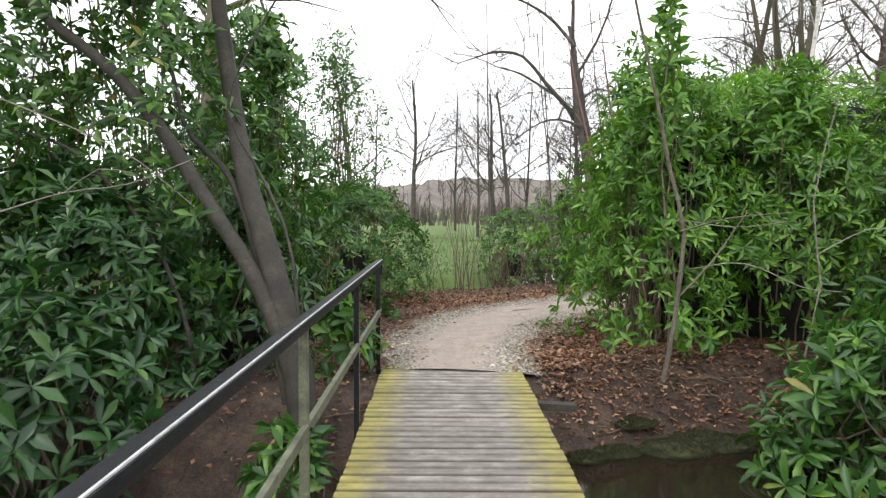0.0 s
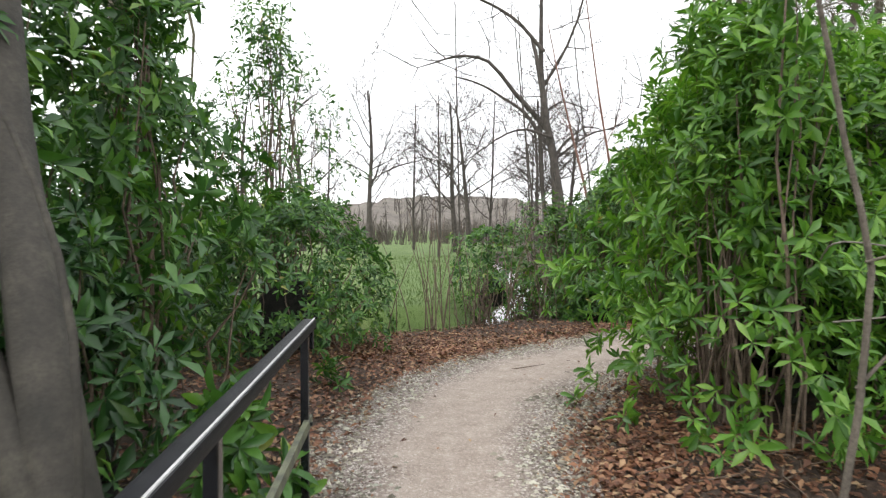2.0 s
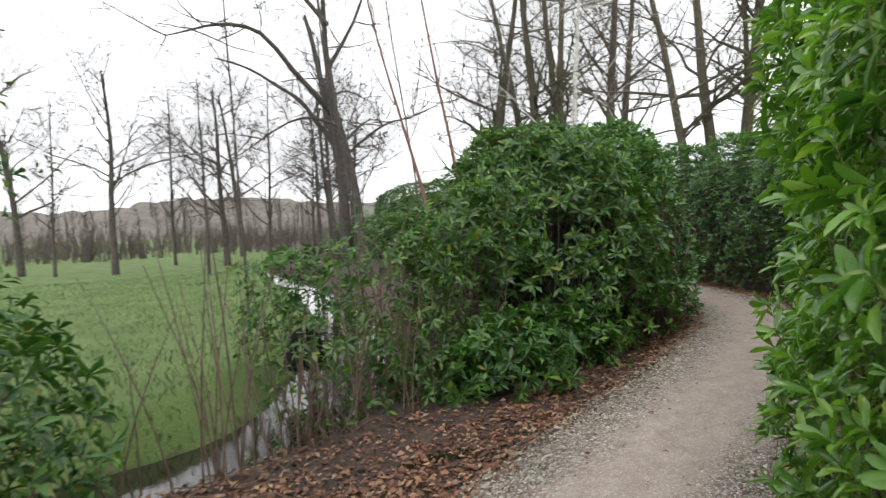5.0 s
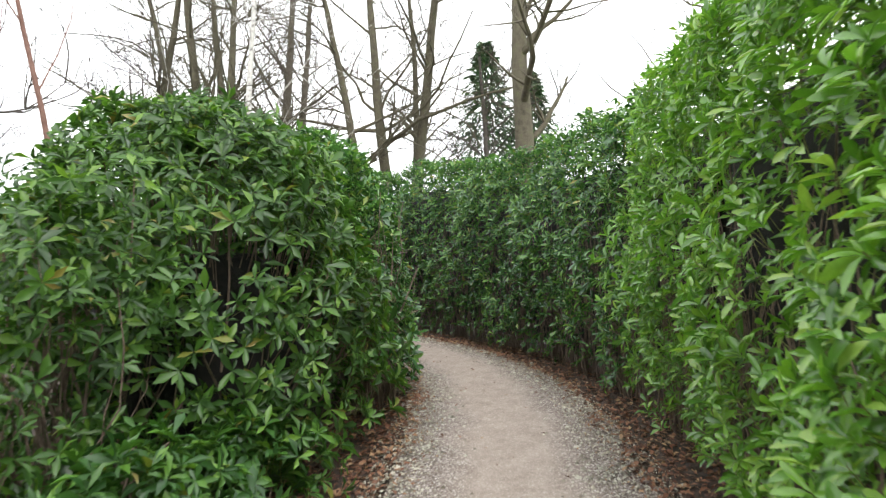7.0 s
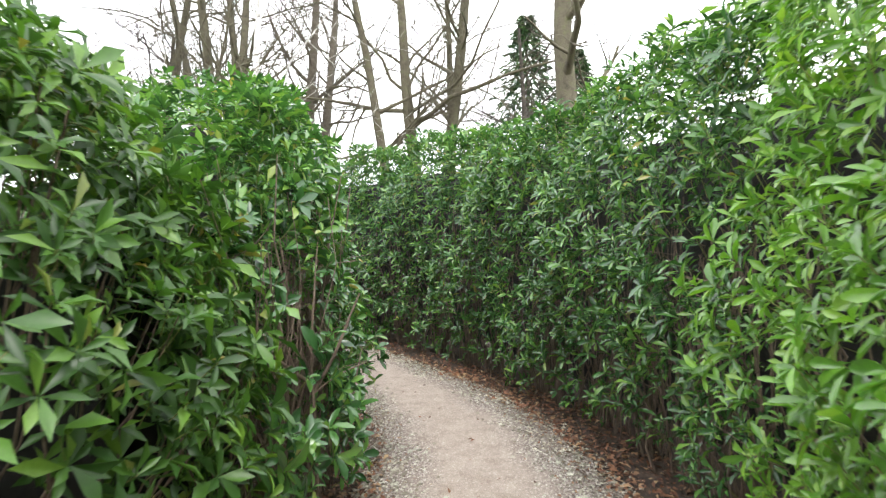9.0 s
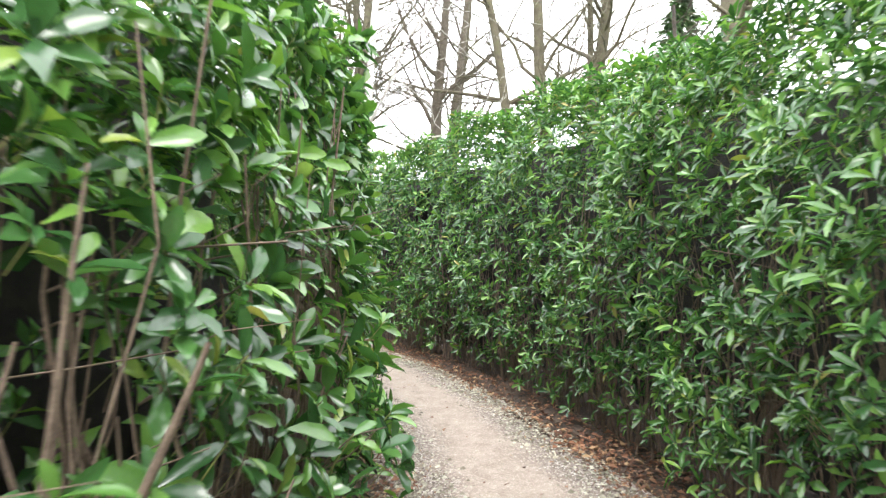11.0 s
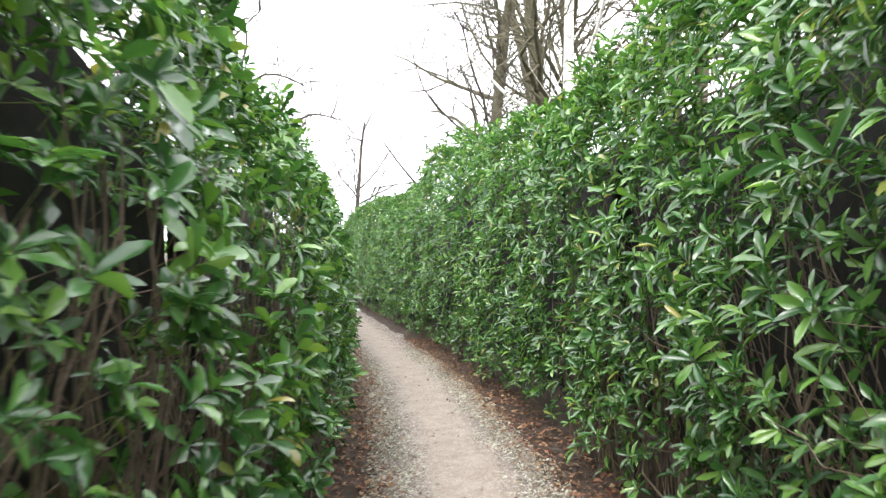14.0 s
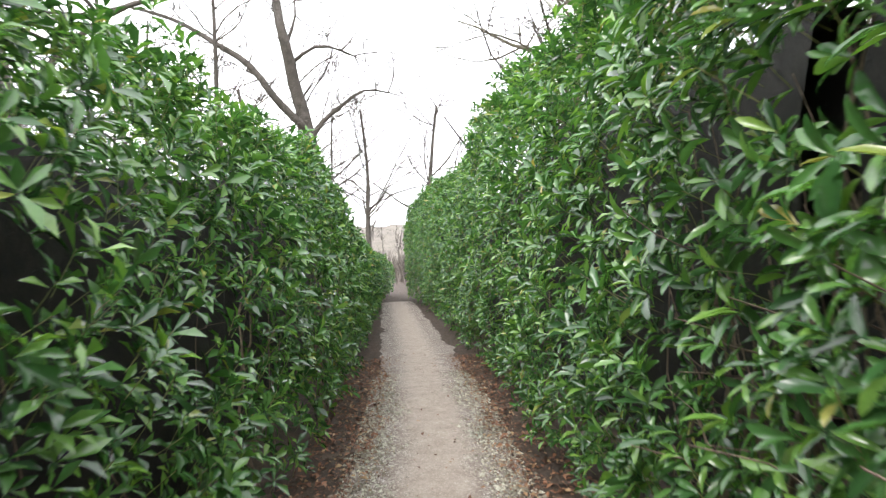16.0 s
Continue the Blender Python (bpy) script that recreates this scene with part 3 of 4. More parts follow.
def bush(name, label, centre, radii, seed, leaf_mat, density=90, size=.12, fine=True, per=(6, 9), core=.62, power=2.4, stems=25, rough=.16, wood=None, lift=.0, slim=.34, picks=0, pick=None, group="evergreen shrubs", deep_s=.16, arc=(0, 6.2832), bare_foot=.4):
    """A rounded evergreen shrub with shoots over its crown."""
    r = rng_of(seed)
    rx, ry, rz = radii
    area = 2 * np.pi * ((rx * ry) ** 1.6 / 3 + (rx * rz) ** 1.6 / 3 + (ry * rz) ** 1.6 / 3) ** (1 / 1.6)
    n = int(area * density)
    g = unit(r.normal(0, 1, (n, 3)))
    g[:, 2] = np.abs(g[:, 2]) * 1.1 - .1
    s = 1 / (np.abs(g) ** power).sum(1) ** (1 / power)
    R = np.array(radii)
    N = unit(g / R)
    P = g * s[:, None] * R
    w = P + np.array(centre)
    P = P + N * (wob(w, .5, seed) * rough * 1.3 + wob(w, 1.4, seed + 3) * rough - np.abs(r.normal(0, deep_s, n)))[:, None]
    low = np.clip((bare_foot - P[:, 2] / rz) / max(bare_foot, .01), 0, 1)
    gap = np.clip(wob(w, .8, seed + 9) * 1.6 + wob(w, 2.0, seed + 4) - .3, 0, 1)
    keep = (r.uniform(0, 1, n) > low * .8) & (P[:, 2] > lift + .03) & ((r.uniform(0, 1, n) > gap * .7) | (P[:, 2] > rz * .85))
    az = np.arctan2(g[:, 1], g[:, 0]) % 6.2832
    keep &= (((az - arc[0]) % 6.2832) <= arc[1] - arc[0] + 1e-6) | (P[:, 2] > rz * .8)
    P, N = P[keep], N[keep]
    root = thing(name, centre, label, "shrub", group)
    st = []
    c = np.array(centre)
    for k in r.choice(len(P), stems, replace=False):
        foot = c + np.array([P[k, 0] * .5 + r.normal(0, .1), P[k, 1] * .5 + r.normal(0, .1), -.15])
        st.append((foot, P[k] * .96 + c, r.uniform(.008, .02)))
    N = N + r.normal(0, .35, N.shape) + np.array([0, 0, .35])
    shrub_parts(root, P + c, N, r, leaf_mat, wood or twig, st, fine, size, slim, per, (40, 88), pick, picks)
    # added dark hull; its colour stands for shade between the inner stems
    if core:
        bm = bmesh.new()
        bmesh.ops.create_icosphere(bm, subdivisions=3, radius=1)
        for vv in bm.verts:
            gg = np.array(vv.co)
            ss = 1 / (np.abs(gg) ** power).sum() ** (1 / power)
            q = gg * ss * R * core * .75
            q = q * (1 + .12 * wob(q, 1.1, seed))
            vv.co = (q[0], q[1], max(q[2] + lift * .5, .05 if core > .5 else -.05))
        part("dry_middle", bm, inner_shade, root, "near-black hull standing for shaded inner twigs")
    return root


RIGHT = [(2.02, 8.6, 2.7), (3.02, 9.5, 3.2), (4.95, 10.52, 3.5), (7.1, 11.65, 3.5), (8.6, 12.65, 3.4), (10.2, 14.25, 3.3), (11.45, 16.15, 3.3), (12.5, 18.25, 3.5), (13.15, 20.6, 3.55), (13.65, 24, 3.45), (13.98, 27.5, 3.75), (14.1, 28.6, 4.1), (14.25, 31.5, 4.1), (14.45, 35, 3.75), (14.65, 41, 4.2), (14.7, 46, 4.4), (14.6, 50, 4.1), (15.3, 53, 3.7), (18, 55, 3.2)]
LEFT = [(6.9, 14.75, 2.2), (7.85, 15.22, 2.7), (8.97, 16.5, 3.2), (9.89, 18.3, 3.7), (10.63, 20.42, 3.75), (11.17, 22.75, 3.2), (11.65, 26, 2.95), (11.85, 28.2, 3.2), (12.0, 30, 3.25), (12.35, 36, 2.6), (12.7, 42, 2.4), (13.2, 50, 2.2), (14.05, 57, 2.0)]
LAUREL = "tall clipped cherry laurel hedge with glossy green leaves"
hedge("hedge", "tall laurel hedge with bright yellow-green new leaves", RIGHT[:5], 1.6, 3, 11, leaf_new, 1, 135, .108, picks=150, pick=(5.6, 11.0), stems=300, batter=.1, rough=.22, slim=.32)
hedge("hedge", LAUREL, RIGHT[4:8], 1.6, 3, 16, leaf_laurel, 1, 122, .118, stems=340, batter=.1, rough=.2)
hedge("hedge", "tall clipped cherry laurel hedge beside the narrow path", RIGHT[7:10], 1.6, 3, 12, leaf_laurel, 1, 120, .12, picks=120, pick=(13, 20.5), stems=300, batter=.1, rough=.2)
hedge("hedge", "clipped cherry laurel hedge, far end of the path", RIGHT[9:], 1.6, 3, 15, leaf_laurel, 1, 80, .12, False, stems=60)
hedge("hedge", "clipped laurel hedge with brown twigs showing inside", LEFT[:6], 1.5, 3, 13, leaf_laurel, -1, 108, .13, slim=.4, picks=200, pick=(8.3, 16), stems=620, back=2.6, batter=.4, open_in=1.0, bare=[(7.35, 14.98, .3), (9.6, 17.75, .3)])
hedge("hedge", "clipped laurel hedge along the narrowing path", LEFT[5:], 1.5, 3, 14, leaf_laurel, -1, 115, .12, False, slim=.36, stems=120, back=2.7, batter=.2)

# dome by the bend, loose growth on its meadow side
bush("rounded_shrub", "large dome-shaped glossy green rhododendron", (5.35, 15.55, 0), (1.75, 1.7, 3.2), 21, leaf_olive, 140, .135, core=.76, stems=190, picks=120, pick=(4.7, 14), bare_foot=.6, deep_s=.2)
LOOSE = "loose green rhododendron shoots beside the ditch"
bush("shrub", LOOSE, (3.75, 14.75, -.1), (1.0, .95, 2.45), 31, leaf_olive, 66, .125, False, core=.3, rough=.34, stems=80, deep_s=.25, bare_foot=.15)
bush("shrub", LOOSE, (2.75, 14.4, -.2), (.95, .9, 2.3), 32, leaf_olive, 44, .115, core=0, rough=.3, stems=80, deep_s=.35, bare_foot=.1, per=(4, 7))
bush("shrub", LOOSE, (2.1, 13.75, -.15), (.65, .6, 1.1), 33, leaf_olive, 40, .12, core=0, rough=.3, stems=55, deep_s=.3, bare_foot=.1, per=(4, 7))
bush("shrub", LOOSE, (3.3, 13.55, -.05), (.8, .5, .75), 34, leaf_rhodo, 110, .13, core=.4, rough=.2, stems=14, deep_s=.2, bare_foot=.05)
bush("shrub", LOOSE, (4.4, 13.95, -.05), (.8, .5, .8), 35, leaf_rhodo, 110, .13, core=.4, rough=.2, stems=12, deep_s=.2, bare_foot=.05)
bush("shrub", "thin shrub with few leaves over the ditch", (1.3, 13.2, -.25), (.7, .6, 1.4), 36, leaf_olive, 22, .10, core=0, rough=.3, stems=45, deep_s=.4, bare_foot=.1, per=(3, 5))

# right of the footbridge
FRESH = "tall bright green rhododendron by the path's bend"
bush("shrub", FRESH, (2.55, 7.75, 0), (1.15, 1.35, 3.3), 41, leaf_fresh, 80, .145, core=0, rough=.36, stems=60, deep_s=.42, power=2.0, bare_foot=.25, slim=.28, per=(6, 9), picks=150, pick=(1.5, 7.6))
bush("shrub", FRESH, (4.2, 7.9, 0), (1.3, 1.3, 3.3), 42, leaf_fresh, 66, .15, False, slim=.28, core=.4, rough=.3, stems=35, deep_s=.3, power=2.0)
bush("shrub", "dark green rhododendron over the stream bank", (5.9, 7.4, 0), (1.5, 1.6, 3.3), 43, leaf_olive, 62, .15, False, slim=.28, core=.5, rough=.3, stems=35, deep_s=.3, power=2.0)
bush("shrub", "dark green rhododendron over the stream bank", (8.2, 6.8, 0), (1.7, 2.0, 3.6), 44, leaf_dark, 60, .14, False, core=.6, rough=.3, stems=30)
bush("shrub", "dark green rhododendron over the stream bank", (10.8, 7.5, 0), (2.0, 2.6, 3.6), 45, leaf_dark, 50, .15, False, core=.65, rough=.3, stems=20)
OVER = "large-leaved rhododendron leaning over the dark stream"
bush("shrub", OVER, (3.55, 5.0, -.75), (1.0, .75, 1.35), 46, leaf_rhodo, 55, .19, core=0, rough=.25, stems=26, deep_s=.3, bare_foot=.05, per=(7, 10), slim=.27, picks=150, pick=(2.7, 4.6))
bush("shrub", OVER, (5.0, 5.5, -.6), (1.2, .9, 1.9), 47, leaf_rhodo, 60, .18, core=.5, rough=.25, stems=26, deep_s=.3, bare_foot=.1, per=(7, 10), slim=.27)

# left of the footbridge
DARKR = "tall dark green rhododendron behind the handrail"
bush("shrub", DARKR, (-3.0, 6.4, 0), (1.5, 1.5, 4.6), 51, leaf_rhodo, 34, .155, False, core=.2, rough=.35, stems=50, deep_s=.4, power=2.2, bare_foot=.25)
bush("shrub", DARKR, (-4.7, 5.6, -.1), (1.5, 1.6, 4.8), 52, leaf_rhodo, 27, .16, False, core=.2, rough=.35, stems=40, deep_s=.4, power=2.2, bare_foot=.2)
bush("shrub", DARKR, (-2.15, 7.9, 0), (.8, 1.1, 3.9), 53, leaf_rhodo, 60, .145, False, core=0, rough=.32, stems=40, deep_s=.35, power=2.2, bare_foot=.25, picks=120, pick=(-1.1, 8))
bush("shrub", DARKR, (-6.4, 7.0, 0), (1.6, 2.2, 4.6), 54, leaf_dark, 24, .17, False, core=.25, rough=.35, stems=20)
bush("shrub", "low rhododendron with broad dark leaves on the bank", (-2.55, 4.1, -.45), (.75, .7, 1.25), 55, leaf_dark, 36, .19, core=0, rough=.25, stems=24, deep_s=.25, bare_foot=.05, per=(6, 9), slim=.3, picks=120, pick=(-2.0, 4))
bush("shrub", "low rhododendron with broad dark leaves on the bank", (-3.3, 3.3, -.5), (.9, .7, 1.45), 56, leaf_dark, 36, .19, core=.35, rough=.25, stems=20, deep_s=.25, bare_foot=.05, per=(6, 9), slim=.3)
bush("shrub", "dense dark rhododendron under the leaning tree", (-3.1, 5.2, -.2), (1.25, .9, 2.1), 59, leaf_dark, 60, .17, False, core=.6, rough=.3, stems=30, deep_s=.3, bare_foot=.1, slim=.3)
bush("shrub", "dense dark rhododendron under the leaning tree", (-2.0, 6.5, -.1), (.7, .7, 1.7), 60, leaf_dark, 60, .15, False, core=.5, rough=.3, stems=24, deep_s=.3, bare_foot=.15, slim=.3)
bush("shrub", "small leafy shoot at the handrail's foot", (-.95, 4.1, -.35), (.26, .24, .42), 57, leaf_rhodo, 60, .17, core=0, rough=.1, stems=6, deep_s=.1, bare_foot=0, per=(6, 8))
bush("shrub", "small leafy shoot at the handrail's foot", (-.95, 5.9, -.05), (.3, .3, .75), 58, leaf_rhodo, 50, .16, core=0, rough=.1, stems=8, deep_s=.15, bare_foot=.2, per=(6, 8))
bush("shrub", "dense mid-green shrub on leaf litter", (-1.55, 11.0, 0), (1.25, 1.15, 1.95), 61, leaf_rhodo, 110, .105, False, core=.55, rough=.22, stems=40, deep_s=.2, bare_foot=.2)
bush("shrub", "dense mid-green shrub on leaf litter", (-3.2, 10.2, 0), (1.4, 1.3, 2.1), 62, leaf_dark, 75, .11, False, core=.55, rough=.22, stems=30, deep_s=.2)
bush("tall_shrub", "tall airy shrub with thin pale-green leaves against sky", (-2.0, 12.2, 0), (1.15, 1.0, 4.7), 63, leaf_rhodo, 42, .105, False, core=0, rough=.3, stems=70, deep_s=.5, bare_foot=.1, per=(4, 7))
bush("shrub", "green shrub at the meadow edge", (-4.6, 12.3, 0), (1.5, 1.2, 3.2), 64, leaf_dark, 60, .12, False, core=.5, rough=.3, stems=20)
bush("shrub", "small rhododendron seedling in leaf litter", (-.75, 8.9, -.02), (.2, .2, .3), 65, leaf_rhodo, 60, .11, core=0, rough=.05, stems=4, deep_s=.06, bare_foot=0, per=(6, 8))
bush("shrub", "small leafy shrub behind bare stems", (1.9, 16.6, -.1), (1.0, .8, 1.7), 66, leaf_rhodo, 60, .11, False, core=.4, rough=.25, stems=20)


def stem_thing(name, label, category, strands, mat, group=""):
    """Bare stems, each given by its plan points and two radii."""
    root = thing(name, strands[0][0][0], label, category, group)
    o = np.array(root.location)
    for k, (pts, r0, r1) in enumerate(strands):
        c = curve(np.array(pts, float) - o, .12)
        c = c + .012 * np.stack([wob(c, 1.1, k), wob(c, 1.3, k + 4), 0 * c[:, 0]], -1)
        t = Tubes()
        t.add(c, np.linspace(r0, r1, len(c)), 8 if r0 > .05 else 6)
        part("trunk" if r0 > .06 else "stem", t.mesh("trunk", mat), mat, root)
    return root


stem_thing("tree", "leaning smooth grey tree trunk beside the handrail", "tree", [
    ([(-.98, 4.6, -.5), (-1.1, 4.8, .3), (-1.36, 5.1, 1.0), (-1.74, 5.6, 1.87), (-2.0, 5.95, 2.9), (-2.14, 6.1, 3.9), (-2.2, 6.3, 6)], .12, .06),
    ([(-1.1, 4.75, .1), (-1.32, 4.9, .7), (-1.95, 5.3, 1.57), (-2.7, 5.5, 2.55), (-3.7, 5.7, 3.4), (-4.4, 5.9, 4.6)], .072, .04),
    ([(-1.2, 4.85, .0), (-1.4, 5.1, .75), (-1.85, 5.6, 1.75), (-2.35, 5.8, 2.3), (-2.6, 6, 3.4)], .04, .02),
    ([(-1.0, 4.5, -.3), (-1.1, 4.8, .8), (-1.25, 5.0, 1.4), (-1.52, 5.2, 1.85), (-1.75, 5.2, 2.3), (-1.6, 5.3, 2.8), (-1.3, 5.4, 3.4)], .016, .008),
    ([(-1.9, 4.9, -.4), (-2.0, 5.0, .5), (-2.4, 5.2, 1.3), (-3.1, 5.3, 2.0), (-3.9, 5.3, 2.2)], .022, .008),
], bark_wet)
stem_thing("sapling", "slender pale grey sapling trunk on the bank", "sapling", [
    ([(2.09, 5.93, -.1), (2.19, 5.93, .54), (2.25, 5.93, 1.28), (2.09, 5.93, 1.93), (1.91, 5.93, 2.8), (1.72, 5.93, 3.58), (1.65, 6.0, 4.6)], .024, .009),
    ([(2.19, 5.93, .67), (2.52, 5.9, 1.06), (2.8, 5.85, 1.5)], .012, .005),
    ([(2.22, 5.93, 1.32), (2.61, 5.75, 1.45), (3.1, 5.65, 1.5)], .009, .004),
], bark)
stem_thing("branch", "curved bare rhododendron branch over the stream", "branch", [
    ([(3.2, 5.3, -.5), (2.75, 5.0, -.1), (3.0, 4.9, -.28), (3.35, 4.9, -.2), (3.6, 4.8, .1)], .016, .008)], twig)

stem_thing("branch", "forked brown laurel stem inside the hedge", "branch", [
    ([(7.45, 15.05, -.1), (7.46, 15.03, .5), (7.44, 15.04, 1.1), (7.47, 15.05, 1.5), (7.52, 15.06, 1.9)], .017, .004),
    ([(7.45, 15.04, .95), (7.3, 15.0, 1.05), (7.1, 15.0, 1.2)], .016, .007),
    ([(7.45, 15.04, .92), (7.56, 14.95, 1.15), (7.66, 14.9, 1.4), (7.7, 14.85, 1.55)], .014, .006),
    ([(7.45, 15.04, .9), (7.62, 14.98, 1.0), (7.85, 14.95, 1.05)], .009, .004)], twig)

pale_twig = mottled("pale_dead_twig", [(.3, (.16, .14, .115)), (.7, (.32, .29, .25))], 15, .9, .3, .005)
stem_thing("dead_branch", "pale dead twigs hanging before the dark shrub", "branch", [
    ([(-3.1, 4.3, 1.44), (-2.5, 4.2, 1.6), (-2.07, 4.2, 1.66), (-1.7, 4.4, 1.85)], .007, .003),
    ([(-2.5, 4.2, 1.6), (-2.2, 4.1, 1.75), (-1.95, 4.1, 1.72)], .005, .002),
    ([(-3.0, 4.2, 2.25), (-2.36, 4.2, 2.0), (-1.99, 4.2, 1.8), (-1.7, 4.4, 1.5)], .006, .003),
    ([(-2.36, 4.2, 2.0), (-2.1, 4.1, 2.1), (-1.8, 4.1, 2.02)], .004, .002)], pale_twig)
stem_thing("dead_branch", "pale dead twigs before the bright green shrub", "branch", [
    ([(2.55, 6.75, 1.3), (2.3, 6.2, 1.42), (2.75, 6.0, 1.36), (3.2, 5.9, 1.42)], .007, .003),
    ([(2.6, 6.7, .9), (2.95, 6.2, 1.0), (3.4, 6.0, .8), (3.8, 6.0, .75)], .007, .003),
    ([(3.6, 6.3, -.1), (3.7, 6.2, .8), (3.55, 6.1, 1.6), (3.75, 6.1, 2.6)], .012, .004),
    ([(3.68, 6.2, 1.1), (4.1, 6.1, 1.35), (4.5, 6.1, 1.3)], .007, .003),
    ([(4.3, 6.2, -.1), (4.35, 6.1, 1.0), (4.7, 6.0, 1.9), (4.6, 6.0, 3.0)], .012, .004)], pale_twig)
bush("shrub", "tall leafy rhododendron shoot above its neighbours", (2.42, 6.95, 0), (.2, .2, 3.8), 48, leaf_fresh, 22, .17, core=0, rough=.04, stems=4, deep_s=.05, bare_foot=.75, per=(6, 9))

# thin stems without leaves at the ditch
r_s = rng_of(70)
for cx, cy, n, hgt in ((.45, 12.5, 14, 2.1), (1.0, 12.9, 5, 1.5), (1.75, 13.2, 4, 2.2), (-.2, 12.7, 5, 1.4), (2.3, 13.3, 4, 1.1)):
    st = []
    for k in range(n):
        a, t = r_s.uniform(0, 6.28), r_s.uniform(.1, .5)
        h = hgt * r_s.uniform(.6, 1.1)
        x, y = cx + r_s.normal(0, .12), cy + r_s.normal(0, .1)
        st.append(([(x, y, -.15), (x + .3 * t * h * math.cos(a), y + .3 * t * h * math.sin(a), h * .4), (x + t * h * math.cos(a), y + t * h * math.sin(a), h)], .010, .003))
    stem_thing("bare_shrub", "leafless shrub of thin upright brown stems", "shrub", st, twig, "leafless shrubs at the ditch")
# reddish saplings behind the loose shrubs, leaning towards the meadow
for k, (x, y, l, h) in enumerate(((4.6, 17.2, 1.5, 6.5), (5.0, 17.0, 1.0, 7), (3.1, 17.3, .7, 6.5), (3.3, 18.8, .5, 7), (1.4, 18.5, .2, 7.5), (5.2, 19.5, .9, 8))):
    lx, ly = -.75 * l, .66 * l
    w = .042 if k < 2 else .024
    stem_thing("sapling", "slender reddish sapling standing above the shrubs" if k < 2 else "slender dark sapling standing above the shrubs", "sapling", [
        ([(x, y, -.2), (x + lx * .3, y + ly * .3, h * .35), (x + lx * .7, y + ly * .7, h * .7), (x + lx, y + ly, h)], w, .012),
        ([(x + lx * .45, y + ly * .45, h * .5), (x + lx * .45 + .35, y + ly * .5, h * .62), (x + lx * .5 + .5, y + ly * .5, h * .78)], .010, .004),
        ([(x + lx * .6, y + ly * .6, h * .6), (x + lx * .6 - .4, y + ly * .6, h * .7), (x + lx * .6 - .6, y + ly * .6, h * .85)], .010, .004)], bark_red if k < 2 else bark_dark, "saplings behind the shrubs")


# ---------------- bare trees ----------------
def grow(tubes, twigs, p, d, length, radius, level, rng, levels, kids, wide=(.2, .42)):
    """One branch and all that grows on it."""
    n = (10, 6, 4, 2)[min(level, 3)]
    pts = [np.array(p, float)]
    d = unit(np.array(d, float))
    for k in range(n):
        d = unit(d + rng.normal(0, (.035, .15, .2, .22)[min(level, 3)], 3) + np.array([0, 0, (.01, .045, .03, .0)[min(level, 3)]]))
        pts.append(pts[-1] + d * length / n)
    pts = np.array(pts)
    rad = radius * np.linspace(1, .3, n + 1)
    (tubes if level < 1 else twigs).add(pts, rad, (10, 5, 3, 3)[min(level, 3)])
    if level >= levels:
        return
    for k in range(kids[level]):
        f = rng.uniform(.28 if level == 0 else .15, 1.0)
        i = min(int(f * n), n - 1)
        base = pts[i] + (pts[i + 1] - pts[i]) * (f * n - i)
        ax = unit(pts[i + 1] - pts[i])
        side = unit(np.cross(ax, rng.normal(0, 1, 3)))
        ang = np.radians(rng.uniform(38, 75))
        nd = ax * math.cos(ang) + side * math.sin(ang)
        r0 = rad[i] * rng.uniform(.25, .48) if level == 0 else rad[i] * rng.uniform(.35, .6)
        ln = length * (rng.uniform(*wide) * (1.25 - .6 * f) if level == 0 else rng.uniform(.32, .62))
        grow(tubes, twigs, base, nd, ln, max(r0, .02 if level < 1 else .011), level + 1, rng, levels, kids, wide)


def bare_tree(seed, height, radius, mat, lean=(0, 0), label="bare grey-brown deciduous tree with open crown", fork=0, kids=(16, 6, 5), levels=3, wide=(.2, .42)):
    rng = rng_of(seed)
    root = thing("tree", (0, 0, -30), label, "tree", "bare trees round the meadow")
    trunk, twigs = Tubes(), Tubes()
    starts = [(0, 0, 0)] if not fork else [(0, 0, 0), (radius * 1.4, 0, 0)][:fork]
    for k, s in enumerate(starts):
        d = np.array([lean[0] + (k * .07), lean[1], 1.0])
        grow(trunk, twigs, s, d, height, radius * (1 if not k else .8), 0, rng, levels, kids, wide)
    part("trunk", trunk.mesh("trunk", mat), mat, root)
    part("crown", twigs.mesh("crown", mat), mat, root, kind="stuff")
    return root


def stand(tree, x, y, turn=0, scale=1.0, tilt=(0, 0)):
    z = float(ground_z(np.array([x]), np.array([y]))[0]) - .15
    t = copy_thing(tree, pose(x, y, z, tilt[0], tilt[1], turn))
    t.scale = (scale,) * 3
    return t


def discard(tree):
    for o in (*tree.children_recursive, tree):
        bpy.data.objects.remove(o)


tall_a = bare_tree(101, 19, .36, bark_green, kids=(17, 8, 6))
tall_b = bare_tree(102, 20, .33, bark_green, kids=(15, 8, 6))
tall_c = bare_tree(103, 17, .40, bark, fork=2, kids=(12, 7, 6))
oak = bare_tree(104, 12, .24, bark_dark, kids=(17, 8, 6), wide=(.34, .6))
oak_b = bare_tree(105, 11, .2, bark_dark, kids=(18, 8, 6), wide=(.34, .58))
slim_t = bare_tree(106, 12, .12, bark_dark, kids=(22, 6, 4), wide=(.2, .38))
birch = bare_tree(107, 16, .19, bark_birch, label="white-barked bare birch tree", kids=(12, 6, 4))
big_e = bare_tree(108, 18, .52, bark_green, lean=(-.14, 0), kids=(12, 6, 5), label="thick leaning old tree with drooping limbs")
